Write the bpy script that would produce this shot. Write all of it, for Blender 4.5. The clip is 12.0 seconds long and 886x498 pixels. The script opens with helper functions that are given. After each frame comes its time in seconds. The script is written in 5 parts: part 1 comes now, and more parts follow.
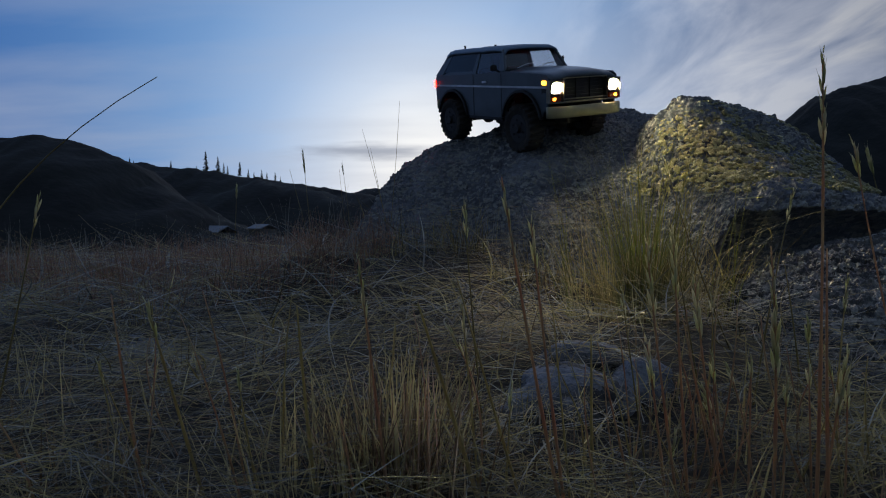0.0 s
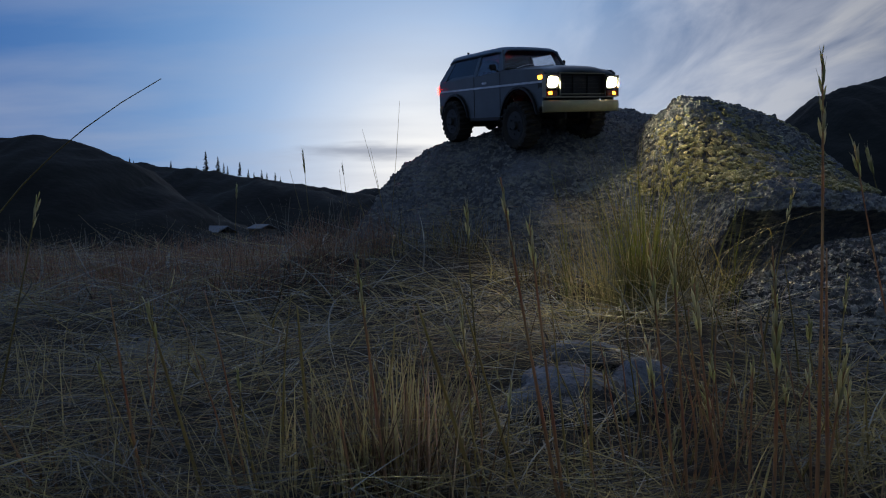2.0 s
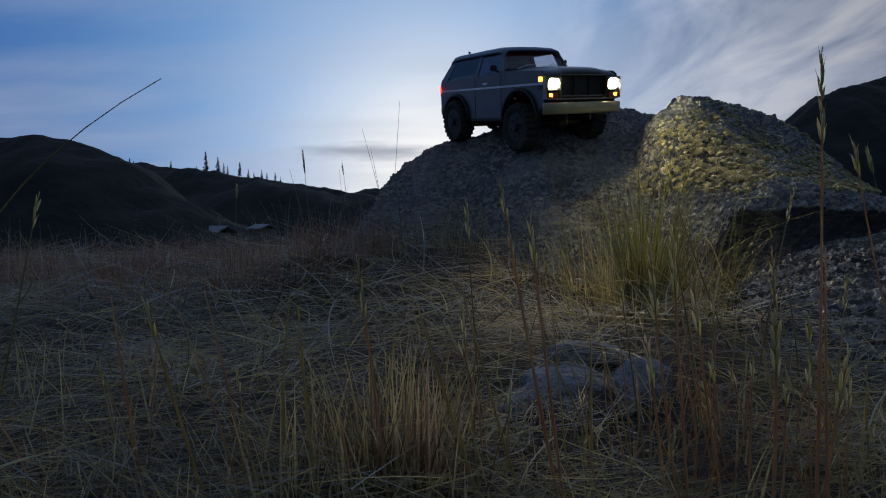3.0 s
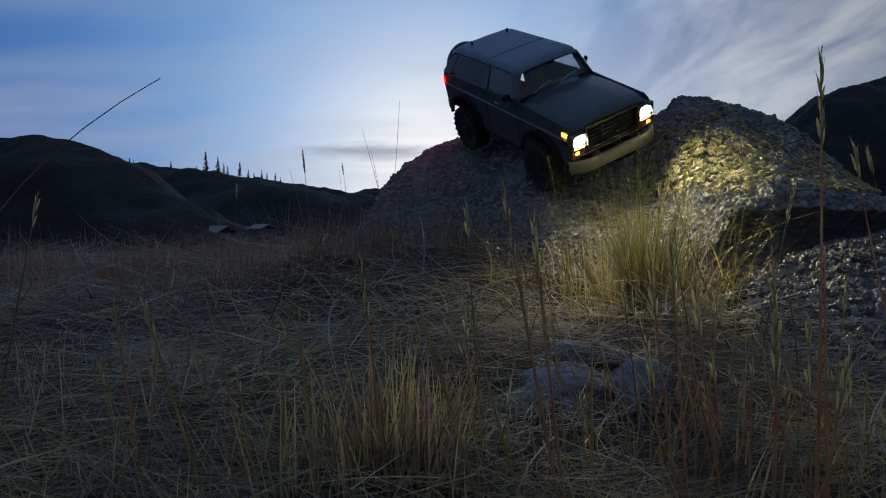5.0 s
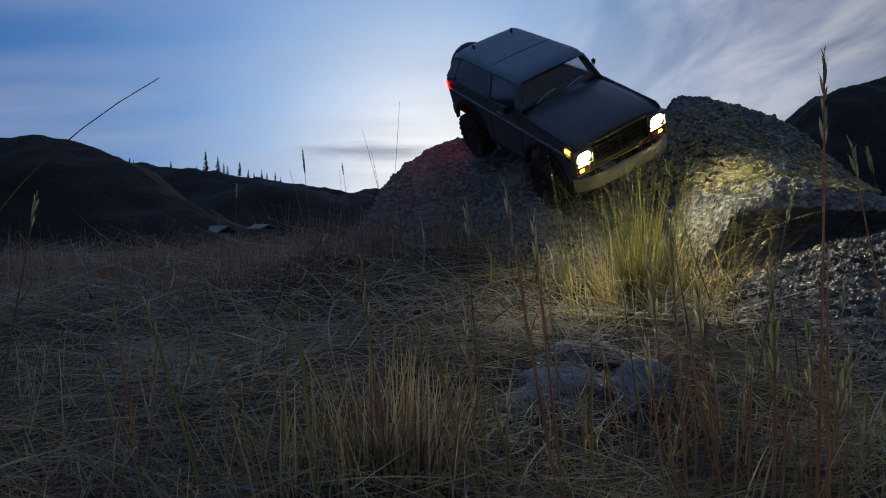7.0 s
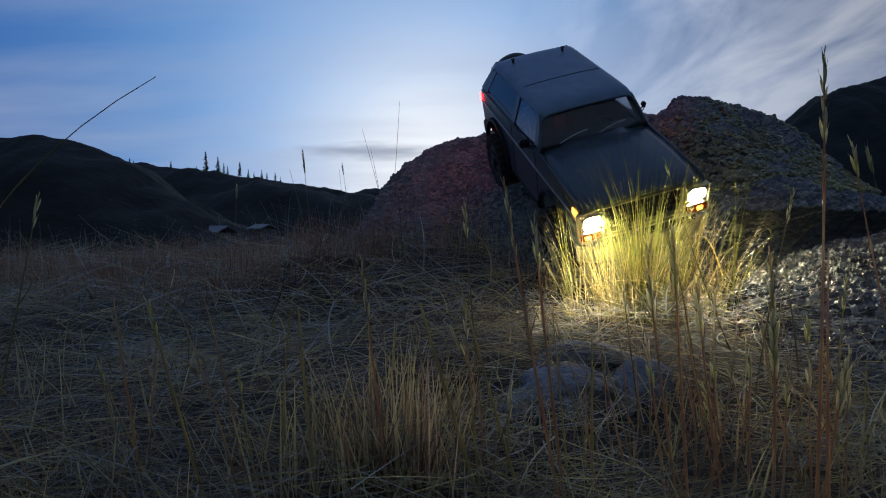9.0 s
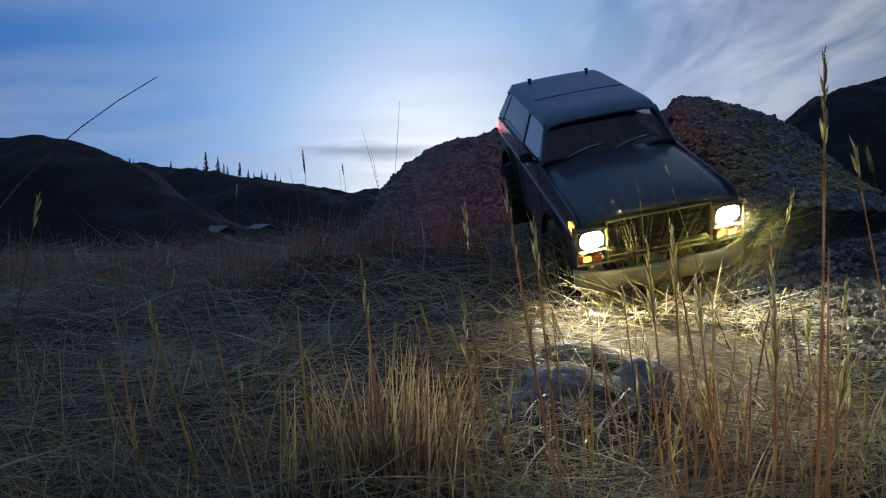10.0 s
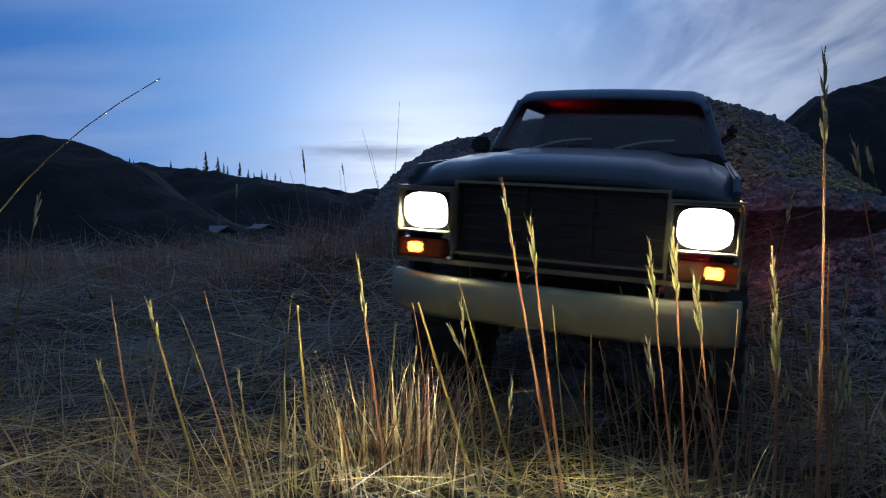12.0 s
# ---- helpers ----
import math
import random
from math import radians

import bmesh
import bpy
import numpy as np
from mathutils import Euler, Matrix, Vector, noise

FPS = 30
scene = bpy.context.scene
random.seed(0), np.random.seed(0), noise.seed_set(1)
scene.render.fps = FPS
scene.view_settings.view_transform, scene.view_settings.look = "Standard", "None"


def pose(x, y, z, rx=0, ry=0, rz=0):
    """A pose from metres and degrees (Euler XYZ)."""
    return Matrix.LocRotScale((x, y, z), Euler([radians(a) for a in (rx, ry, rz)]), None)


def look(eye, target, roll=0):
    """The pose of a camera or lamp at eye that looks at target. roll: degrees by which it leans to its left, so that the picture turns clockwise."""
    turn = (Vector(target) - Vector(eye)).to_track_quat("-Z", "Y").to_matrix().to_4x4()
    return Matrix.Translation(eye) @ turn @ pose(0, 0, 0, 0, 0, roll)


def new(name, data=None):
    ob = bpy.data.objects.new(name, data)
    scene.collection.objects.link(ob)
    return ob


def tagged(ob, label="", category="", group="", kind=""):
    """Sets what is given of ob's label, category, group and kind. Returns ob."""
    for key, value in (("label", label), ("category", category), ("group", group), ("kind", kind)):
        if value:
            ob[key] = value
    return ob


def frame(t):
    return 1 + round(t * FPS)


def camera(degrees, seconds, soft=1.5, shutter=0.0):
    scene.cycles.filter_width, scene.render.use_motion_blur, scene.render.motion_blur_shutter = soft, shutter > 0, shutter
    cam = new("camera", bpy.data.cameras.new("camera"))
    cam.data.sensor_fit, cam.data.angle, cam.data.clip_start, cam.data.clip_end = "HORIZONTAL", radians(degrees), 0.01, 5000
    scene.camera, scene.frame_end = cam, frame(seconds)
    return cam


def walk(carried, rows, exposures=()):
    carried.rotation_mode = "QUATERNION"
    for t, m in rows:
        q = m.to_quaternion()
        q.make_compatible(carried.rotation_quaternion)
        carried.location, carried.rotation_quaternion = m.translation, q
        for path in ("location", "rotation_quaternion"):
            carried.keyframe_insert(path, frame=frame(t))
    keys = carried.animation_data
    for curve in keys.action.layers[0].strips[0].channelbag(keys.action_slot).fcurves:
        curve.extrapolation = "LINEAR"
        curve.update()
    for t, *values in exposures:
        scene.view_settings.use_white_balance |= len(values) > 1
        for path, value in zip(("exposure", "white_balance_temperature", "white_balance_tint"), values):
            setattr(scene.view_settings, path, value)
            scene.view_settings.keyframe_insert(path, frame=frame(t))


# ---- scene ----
# One still camera, a hand's width above the dry grass, looks up a rocky slope.
cam = camera(69.4, 12.0, soft=1.1, shutter=0.4)
CAM = look((0.0, 0.0, 0.15), (0.0, 1.0, 0.15 - math.tan(radians(3.0))))
walk(cam, [(0.0, CAM), (12.0, CAM)],
     exposures=[(0.0, 0.03, 6700, 10), (5.5, 0.0, 6550, 10), (8.8, 0.0, 6250, 10), (10.5, 0.05, 5950, 10), (11.2, 0.05, 5800, 10), (12.0, 0.02, 5550, 10)])

# ---- dusk sky ----
GLOW = Vector((-0.01, 1.0, 0.045)).normalized()


def dusk_sky():
    world = bpy.data.worlds.new("dusk")
    scene.world = world
    world.use_nodes = True
    nt = world.node_tree
    nt.nodes.clear()
    N = nt.nodes.new
    L = nt.links.new
    out, bg = N("ShaderNodeOutputWorld"), N("ShaderNodeBackground")
    co = N("ShaderNodeTexCoord")
    dot = N("ShaderNodeVectorMath")
    dot.operation = "DOT_PRODUCT"
    L(co.outputs["Generated"], dot.inputs[0])
    dot.inputs[1].default_value = GLOW
    to01 = N("ShaderNodeMapRange")
    to01.inputs["From Min"].default_value = -1.0
    L(dot.outputs["Value"], to01.inputs["Value"])
    ramp = N("ShaderNodeValToRGB")
    cr = ramp.color_ramp
    cr.interpolation = "B_SPLINE"
    stops = [(0.0, (0.088, 0.12, 0.172)), (0.55, (0.108, 0.156, 0.255)), (0.79, (0.03, 0.09, 0.26)), (0.885, (0.038, 0.13, 0.38)),
             (0.93, (0.066, 0.185, 0.455)), (0.962, (0.15, 0.31, 0.60)), (0.982, (0.31, 0.47, 0.74)), (0.994, (0.62, 0.72, 0.87)), (1.0, (1.06, 1.04, 1.0))]
    while len(cr.elements) < len(stops):
        cr.elements.new(0.5)
    for e, (p, c) in zip(cr.elements, stops):
        e.position, e.color = p, (*c, 1)
    L(to01.outputs[0], ramp.inputs[0])
    # streaked cloud: the direction flattened on a high layer
    sep = N("ShaderNodeSeparateXYZ")
    L(co.outputs["Generated"], sep.inputs[0])
    up = N("ShaderNodeMath")
    up.operation = "MAXIMUM"
    L(sep.outputs["Z"], up.inputs[0])
    up.inputs[1].default_value = 0.0
    lift = N("ShaderNodeMath")
    lift.operation = "ADD"
    L(up.outputs[0], lift.inputs[0])
    lift.inputs[1].default_value = 0.16
    layer = N("ShaderNodeVectorMath")
    layer.operation = "DIVIDE"
    com = N("ShaderNodeCombineXYZ")
    for i in range(3):
        L(lift.outputs[0], com.inputs[i])
    L(co.outputs["Generated"], layer.inputs[0])
    L(com.outputs[0], layer.inputs[1])
    mp = N("ShaderNodeMapping")
    mp.inputs["Rotation"].default_value = (0, 0, radians(4))
    mp.inputs["Scale"].default_value = (2.6, 0.95, 1.0)
    mp.inputs["Location"].default_value = (0.4, 0.2, 0.0)
    L(layer.outputs[0], mp.inputs[0])
    n1 = N("ShaderNodeTexNoise")
    n1.inputs["Scale"].default_value = 1.3
    n1.inputs["Detail"].default_value = 9
    n1.inputs["Roughness"].default_value = 0.55
    n1.inputs["Distortion"].default_value = 0.4
    L(mp.outputs[0], n1.inputs["Vector"])
    shades = N("ShaderNodeValToRGB")
    sr = shades.color_ramp
    sr.elements.new(0.5)
    for el, (p, col) in zip(sr.elements, [(0.38, (0.68, 0.70, 0.74)), (0.50, (0.45, 0.49, 0.59)), (0.64, (0.20, 0.25, 0.37))]):
        el.position, el.color = p, (*col, 1)
    L(n1.outputs["Fac"], shades.inputs[0])
    east = N("ShaderNodeMapRange")
    east.interpolation_type = "SMOOTHSTEP"
    east.inputs["From Min"].default_value, east.inputs["From Max"].default_value = 0.05, 0.46
    east.inputs["To Max"].default_value = 0.85
    L(sep.outputs["X"], east.inputs["Value"])
    ahead = N("ShaderNodeMapRange")
    ahead.inputs["From Min"].default_value, ahead.inputs["From Max"].default_value = 0.2, 0.75
    L(sep.outputs["Y"], ahead.inputs["Value"])
    veil = N("ShaderNodeMath")
    veil.operation = "MULTIPLY"
    L(east.outputs[0], veil.inputs[0])
    L(ahead.outputs[0], veil.inputs[1])
    cloud = N("ShaderNodeMix")
    cloud.data_type = "RGBA"
    L(veil.outputs[0], cloud.inputs[0])
    L(ramp.outputs[0], cloud.inputs[6])
    dim = N("ShaderNodeMapRange")
    dim.inputs["From Min"].default_value, dim.inputs["From Max"].default_value = 0.87, 0.975
    dim.inputs["To Min"].default_value, dim.inputs["To Max"].default_value = 0.38, 1.0
    L(to01.outputs[0], dim.inputs["Value"])
    shade = N("ShaderNodeVectorMath")
    shade.operation = "SCALE"
    L(shades.outputs[0], shade.inputs[0])
    L(dim.outputs[0], shade.inputs["Scale"])
    L(shade.outputs[0], cloud.inputs[7])
    # faint streaks over the rest
    mp2 = N("ShaderNodeMapping")
    mp2.inputs["Rotation"].default_value = (0, 0, radians(4))
    mp2.inputs["Scale"].default_value = (0.55, 1.25, 1.0)
    mp2.inputs["Location"].default_value = (3.4, 1.2, 0.0)
    L(layer.outputs[0], mp2.inputs[0])
    n2 = N("ShaderNodeTexNoise")
    n2.inputs["Scale"].default_value = 1.1
    n2.inputs["Detail"].default_value = 5
    L(mp2.outputs[0], n2.inputs["Vector"])
    thin = N("ShaderNodeMapRange")
    thin.inputs["From Min"].default_value, thin.inputs["From Max"].default_value = 0.4, 0.75
    thin.inputs["To Max"].default_value = 0.5
    L(n2.outputs["Fac"], thin.inputs["Value"])
    streak = N("ShaderNodeMix")
    streak.data_type = "RGBA"
    fore = N("ShaderNodeMath")
    fore.operation = "MULTIPLY"
    L(thin.outputs[0], fore.inputs[0])
    L(ahead.outputs[0], fore.inputs[1])
    L(fore.outputs[0], streak.inputs[0])
    L(cloud.outputs[2], streak.inputs[6])
    streak.inputs[7].default_value = (0.40, 0.45, 0.57, 1)
    # one long low cloud bank over the valley, its edge torn by noise
    flat = N("ShaderNodeVectorMath")
    flat.operation = "DIVIDE"
    comy = N("ShaderNodeCombineXYZ")
    absy = N("ShaderNodeMath")
    absy.operation = "MAXIMUM"
    absy.inputs[1].default_value = 0.05
    L(sep.outputs["Y"], absy.inputs[0])
    for i in range(3):
        L(absy.outputs[0], comy.inputs[i])
    L(co.outputs["Generated"], flat.inputs[0])
    L(comy.outputs[0], flat.inputs[1])
    bank = N("ShaderNodeMapping")
    bank.inputs["Location"].default_value = (0.112 / 0.15, 0.0, -0.0985 / 0.018)
    bank.inputs["Scale"].default_value = (1 / 0.15, 0.0, 1 / 0.018)
    bank.inputs["Rotation"].default_value = (0, 0, 0)
    L(flat.outputs[0], bank.inputs[0])
    far = N("ShaderNodeVectorMath")
    far.operation = "LENGTH"
    L(bank.outputs[0], far.inputs[0])
    nb = N("ShaderNodeTexNoise")
    nb.inputs["Scale"].default_value = 1.6
    nb.inputs["Detail"].default_value = 4
    L(bank.outputs[0], nb.inputs["Vector"])
    torn = N("ShaderNodeMath")
    torn.operation = "MULTIPLY_ADD"
    torn.inputs[1].default_value = 1.3
    L(nb.outputs["Fac"], torn.inputs[0])
    L(far.outputs["Value"], torn.inputs[2])
    inside = N("ShaderNodeMapRange")
    inside.interpolation_type = "SMOOTHSTEP"
    inside.inputs["From Min"].default_value, inside.inputs["From Max"].default_value = 1.7, 0.7
    inside.inputs["To Max"].default_value = 0.75
    L(torn.outputs[0], inside.inputs["Value"])
    lit = N("ShaderNodeMix")
    lit.data_type = "RGBA"
    L(inside.outputs[0], lit.inputs[0])
    L(streak.outputs[2], lit.inputs[6])
    lit.inputs[7].default_value = (0.24, 0.28, 0.38, 1)
    # the last of the daylight
    sky = N("ShaderNodeTexSky")
    sky.sky_type, sky.sun_disc = "NISHITA", False
    sky.sun_elevation, sky.sun_rotation = radians(-3), math.atan2(GLOW.x, GLOW.y)
    add = N("ShaderNodeMix")
    add.data_type, add.blend_type = "RGBA", "ADD"
    add.inputs[0].default_value = 0.04
    L(lit.outputs[2], add.inputs[6])
    L(sky.outputs[0], add.inputs[7])
    L(add.outputs[2], bg.inputs["Color"])
    bg.inputs["Strength"].default_value = 1.0
    L(bg.outputs[0], out.inputs[0])


dusk_sky()
sun = new("sun", bpy.data.lights.new("sun", "SUN"))
sun.data.energy, sun.data.angle, sun.data.color = 0.12, radians(25), (1.0, 0.95, 0.88)
sun.matrix_world = look((0, 0, 5), Vector((0, 0, 5)) - (GLOW + Vector((0, 0, 0.12))))

# ---- materials ----


def material(name, colour, rough=0.8, metal=0.0, colour2=None, scale=20.0, bump=0.0, bump_scale=200.0, coat=0.0, island=0.0,
             detail=4.0, transl=0.0, lo=0.35, hi=0.65, bump_dist=0.002, through_value=1.0):
    """A surface of two colours mixed by noise, with fine relief. island: spread of brightness from piece to piece; transl: how much light passes, through_value: how pale."""
    m = bpy.data.materials.new(name)
    m.use_nodes = True
    nt = m.node_tree
    N, L = nt.nodes.new, nt.links.new
    b = nt.nodes["Principled BSDF"]
    b.inputs["Roughness"].default_value = rough
    b.inputs["Metallic"].default_value = metal
    b.inputs["Coat Weight"].default_value = coat
    co = N("ShaderNodeTexCoord")
    mix = N("ShaderNodeMix")
    mix.data_type = "RGBA"
    noi = N("ShaderNodeTexNoise")
    noi.inputs["Scale"].default_value = scale
    noi.inputs["Detail"].default_value = detail
    L(co.outputs["Object"], noi.inputs["Vector"])
    rng = N("ShaderNodeMapRange")
    rng.inputs["From Min"].default_value, rng.inputs["From Max"].default_value = lo, hi
    L(noi.outputs["Fac"], rng.inputs["Value"])
    L(rng.outputs[0], mix.inputs[0])
    c2 = colour2 or tuple(v * 0.7 for v in colour)
    mix.inputs[6].default_value, mix.inputs[7].default_value = (*colour, 1), (*c2, 1)
    col = mix.outputs[2]
    if island:
        geo = N("ShaderNodeNewGeometry")
        hs = N("ShaderNodeHueSaturation")
        r2 = N("ShaderNodeMapRange")
        r2.inputs["To Min"].default_value, r2.inputs["To Max"].default_value = 1 - island, 1 + island
        L(geo.outputs["Random Per Island"], r2.inputs["Value"])
        L(r2.outputs[0], hs.inputs["Value"])
        L(col, hs.inputs["Color"])
        col = hs.outputs[0]
    L(col, b.inputs["Base Color"])
    if bump:
        nb = N("ShaderNodeTexNoise")
        nb.inputs["Scale"].default_value = bump_scale
        nb.inputs["Detail"].default_value = 6
        L(co.outputs["Object"], nb.inputs["Vector"])
        bp = N("ShaderNodeBump")
        bp.inputs["Strength"].default_value, bp.inputs["Distance"].default_value = bump, bump_dist
        L(nb.outputs["Fac"], bp.inputs["Height"])
        L(bp.outputs[0], b.inputs["Normal"])
    if transl:
        tr = N("ShaderNodeBsdfTranslucent")
        pale = N("ShaderNodeHueSaturation")
        pale.inputs["Value"].default_value = through_value
        L(col, pale.inputs["Color"])
        L(pale.outputs[0], tr.inputs["Color"])
        ms = N("ShaderNodeMixShader")
        ms.inputs[0].default_value = transl
        L(b.outputs[0], ms.inputs[1])
        L(tr.outputs[0], ms.inputs[2])
        L(ms.outputs[0], nt.nodes["Material Output"].inputs[0])
    return m


def glowing(name, colour, strength):
    m = bpy.data.materials.new(name)
    m.use_nodes = True
    nt = m.node_tree
    nt.nodes.clear()
    e, o = nt.nodes.new("ShaderNodeEmission"), nt.nodes.new("ShaderNodeOutputMaterial")
    e.inputs[0].default_value, e.inputs[1].default_value = (*colour, 1), strength
    nt.links.new(e.outputs[0], o.inputs[0])
    return m


def glass(name, tint, clear):
    m = bpy.data.materials.new(name)
    m.use_nodes = True
    nt = m.node_tree
    nt.nodes.clear()
    N, L = nt.nodes.new, nt.links.new
    t, g, x, o, f = (N("ShaderNodeBsdfTransparent"), N("ShaderNodeBsdfGlossy"), N("ShaderNodeMixShader"),
                     N("ShaderNodeOutputMaterial"), N("ShaderNodeLayerWeight"))
    t.inputs[0].default_value = (*[v * clear for v in tint], 1)
    g.inputs["Roughness"].default_value = 0.06
    pw = N("ShaderNodeMath")
    pw.operation = "POWER"
    pw.inputs[1].default_value = 3.5
    L(f.outputs["Facing"], pw.inputs[0])
    ad = N("ShaderNodeMath")
    ad.operation = "MULTIPLY_ADD"
    ad.inputs[1].default_value, ad.inputs[2].default_value = 0.85, 0.05
    L(pw.outputs[0], ad.inputs[0])
    L(ad.outputs[0], x.inputs[0])
    L(t.outputs[0], x.inputs[1])
    L(g.outputs[0], x.inputs[2])
    L(x.outputs[0], o.inputs[0])
    return m


def rock_material(name, a, b, lichen, rough=0.85, plate=75.0, share=0.5, squash=1.0):
    """Weathered granite: grey grain, dark pits, and scales of lichen that differ from one to the next."""
    m = material(name, a, rough, colour2=b, scale=9, bump=0.9, bump_scale=150, bump_dist=0.004, detail=8)
    nt = m.node_tree
    N, L = nt.nodes.new, nt.links.new
    bs = nt.nodes["Principled BSDF"]
    src = bs.inputs["Base Color"].links[0].from_socket
    co = N("ShaderNodeTexCoord")
    warp = N("ShaderNodeTexNoise")
    warp.inputs["Scale"].default_value, warp.inputs["Detail"].default_value = 55, 3
    L(co.outputs["Object"], warp.inputs["Vector"])
    push = N("ShaderNodeVectorMath")
    push.operation = "MULTIPLY_ADD"
    L(warp.outputs["Color"], push.inputs[0])
    push.inputs[1].default_value = (0.012, 0.012, 0.012)
    L(co.outputs["Object"], push.inputs[2])
    lay = N("ShaderNodeMapping")
    lay.inputs["Scale"].default_value = (1, 1, squash)
    L(push.outputs[0], lay.inputs[0])
    cell = N("ShaderNodeTexVoronoi")
    cell.inputs["Scale"].default_value = plate
    L(lay.outputs[0], cell.inputs["Vector"])
    tone = N("ShaderNodeSeparateColor")
    L(cell.outputs["Color"], tone.inputs[0])
    n = N("ShaderNodeTexNoise")
    n.inputs["Scale"].default_value, n.inputs["Detail"].default_value, n.inputs["Roughness"].default_value = 14, 6, 0.7
    L(co.outputs["Object"], n.inputs["Vector"])
    both = N("ShaderNodeMath")
    both.operation = "MULTIPLY_ADD"
    both.inputs[1].default_value = 0.42
    L(tone.outputs[0], both.inputs[0])
    L(n.outputs["Fac"], both.inputs[2])
    r = N("ShaderNodeMapRange")
    r.inputs["From Min"].default_value, r.inputs["From Max"].default_value = 0.92 - 0.4 * share, 1.02 - 0.4 * share
    L(both.outputs[0], r.inputs["Value"])
    mx = N("ShaderNodeMix")
    mx.data_type = "RGBA"
    L(r.outputs[0], mx.inputs[0])
    L(src, mx.inputs[6])
    mx.inputs[7].default_value = (*lichen, 1)
    vary = N("ShaderNodeHueSaturation")
    val = N("ShaderNodeMapRange")
    val.inputs["To Min"].default_value, val.inputs["To Max"].default_value = 0.82, 1.18
    L(tone.outputs[1], val.inputs["Value"])
    L(val.outputs[0], vary.inputs["Value"])
    L(mx.outputs[2], vary.inputs["Color"])
    v = N("ShaderNodeTexVoronoi")
    v.inputs["Scale"].default_value = 260
    L(co.outputs["Object"], v.inputs["Vector"])
    r2 = N("ShaderNodeValToRGB")
    r2.color_ramp.elements[0].position, r2.color_ramp.elements[1].position = 0.12, 0.4
    r2.color_ramp.elements[0].color = (0.4, 0.4, 0.4, 1)
    L(v.outputs["Distance"], r2.inputs[0])
    mu = N("ShaderNodeMix")
    mu.data_type, mu.blend_type = "RGBA", "MULTIPLY"
    mu.inputs[0].default_value = 0.7
    L(vary.outputs[0], mu.inputs[6])
    L(r2.outputs[0], mu.inputs[7])
    L(mu.outputs[2], bs.inputs["Base Color"])
    return m


M_SOIL = material("soil", (0.04, 0.032, 0.024), 0.95, colour2=(0.018, 0.015, 0.012), scale=14, bump=0.8, bump_scale=120, bump_dist=0.004)
M_STRAW = material("straw", (0.47, 0.375, 0.13), 0.42, colour2=(0.22, 0.17, 0.06), scale=9, island=0.7, transl=0.25)
M_STRAW_GREY = material("bleached straw", (0.38, 0.375, 0.32), 0.45, colour2=(0.16, 0.155, 0.13), scale=9, island=0.7, transl=0.22)
M_RUST = material("rust-brown grass", (0.35, 0.235, 0.14), 0.65, colour2=(0.21, 0.14, 0.085), scale=12, island=0.5, transl=0.35)
M_FRINGE = material("reddish grass", (0.40, 0.225, 0.14), 0.65, colour2=(0.26, 0.145, 0.095), scale=12, island=0.5, transl=0.35)
M_GREEN = material("green grass", (0.25, 0.28, 0.06), 0.55, colour2=(0.26, 0.22, 0.09), scale=14, island=0.45, transl=0.45)
M_STALK = material("reddish stalk", (0.47, 0.285, 0.20), 0.42, colour2=(0.49, 0.40, 0.27), scale=22, island=0.25, transl=0.8, through_value=1.35)
M_GOLD = material("golden stalk", (0.56, 0.475, 0.23), 0.42, colour2=(0.46, 0.37, 0.185), scale=25, island=0.3, transl=0.7, through_value=1.15)
M_HEAD = material("seed head", (0.68, 0.63, 0.47), 0.45, colour2=(0.50, 0.50, 0.27), scale=90, island=0.2, transl=0.8, through_value=1.25)
M_ROCK = rock_material("granite", (0.175, 0.195, 0.225), (0.075, 0.083, 0.098), (0.25, 0.26, 0.245), squash=1.8, plate=95.0)
M_SLAB = rock_material("pitted granite", (0.08, 0.083, 0.082), (0.028, 0.029, 0.03), (0.23, 0.235, 0.215), rough=0.45, plate=95.0, share=0.45)
M_STONE = rock_material("pale stone", (0.27, 0.29, 0.33), (0.15, 0.16, 0.18), (0.07, 0.07, 0.075), share=0.4)
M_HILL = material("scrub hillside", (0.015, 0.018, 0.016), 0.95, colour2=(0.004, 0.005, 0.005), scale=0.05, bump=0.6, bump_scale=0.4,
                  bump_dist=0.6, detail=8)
M_FAR_TREE = material("far pine", (0.02, 0.03, 0.02), 0.9, colour2=(0.012, 0.018, 0.012), scale=1.0)
M_HOUSE = material("pale wall", (0.12, 0.12, 0.12), 0.8, scale=0.5)
M_HOUSE_ROOF = material("pale metal roof", (0.2, 0.22, 0.25), 0.6, scale=0.4)
M_PAINT = material("dark blue paint", (0.058, 0.082, 0.108), 0.34, colour2=(0.045, 0.065, 0.086), scale=25, bump=0.05, bump_scale=500, coat=0.2)
# paler and bluer than the body: reflected sky is put into this colour
M_ROOF = material("satin roof with sky reflection in its blue-grey", (0.15, 0.235, 0.35), 0.45, colour2=(0.12, 0.19, 0.29), scale=30, bump=0.08, bump_scale=900)
M_BLACK = material("black plastic", (0.012, 0.012, 0.013), 0.5, scale=60, bump=0.15, bump_scale=700)
M_RUBBER = material("tyre rubber", (0.014, 0.014, 0.014), 0.85, colour2=(0.04, 0.034, 0.027), scale=30, bump=0.4, bump_scale=400)
M_CHROME = material("chrome", (0.34, 0.31, 0.24), 0.36, metal=1.0, colour2=(0.26, 0.23, 0.17), scale=40, bump=0.05, bump_scale=300)
# the olive base colour holds the reflection of lit grass in the bumper
M_BUMPER = material("grass-tinted bumper metal", (0.33, 0.315, 0.205), 0.55, metal=0.4, colour2=(0.28, 0.265, 0.175), scale=40, bump=0.05, bump_scale=300)
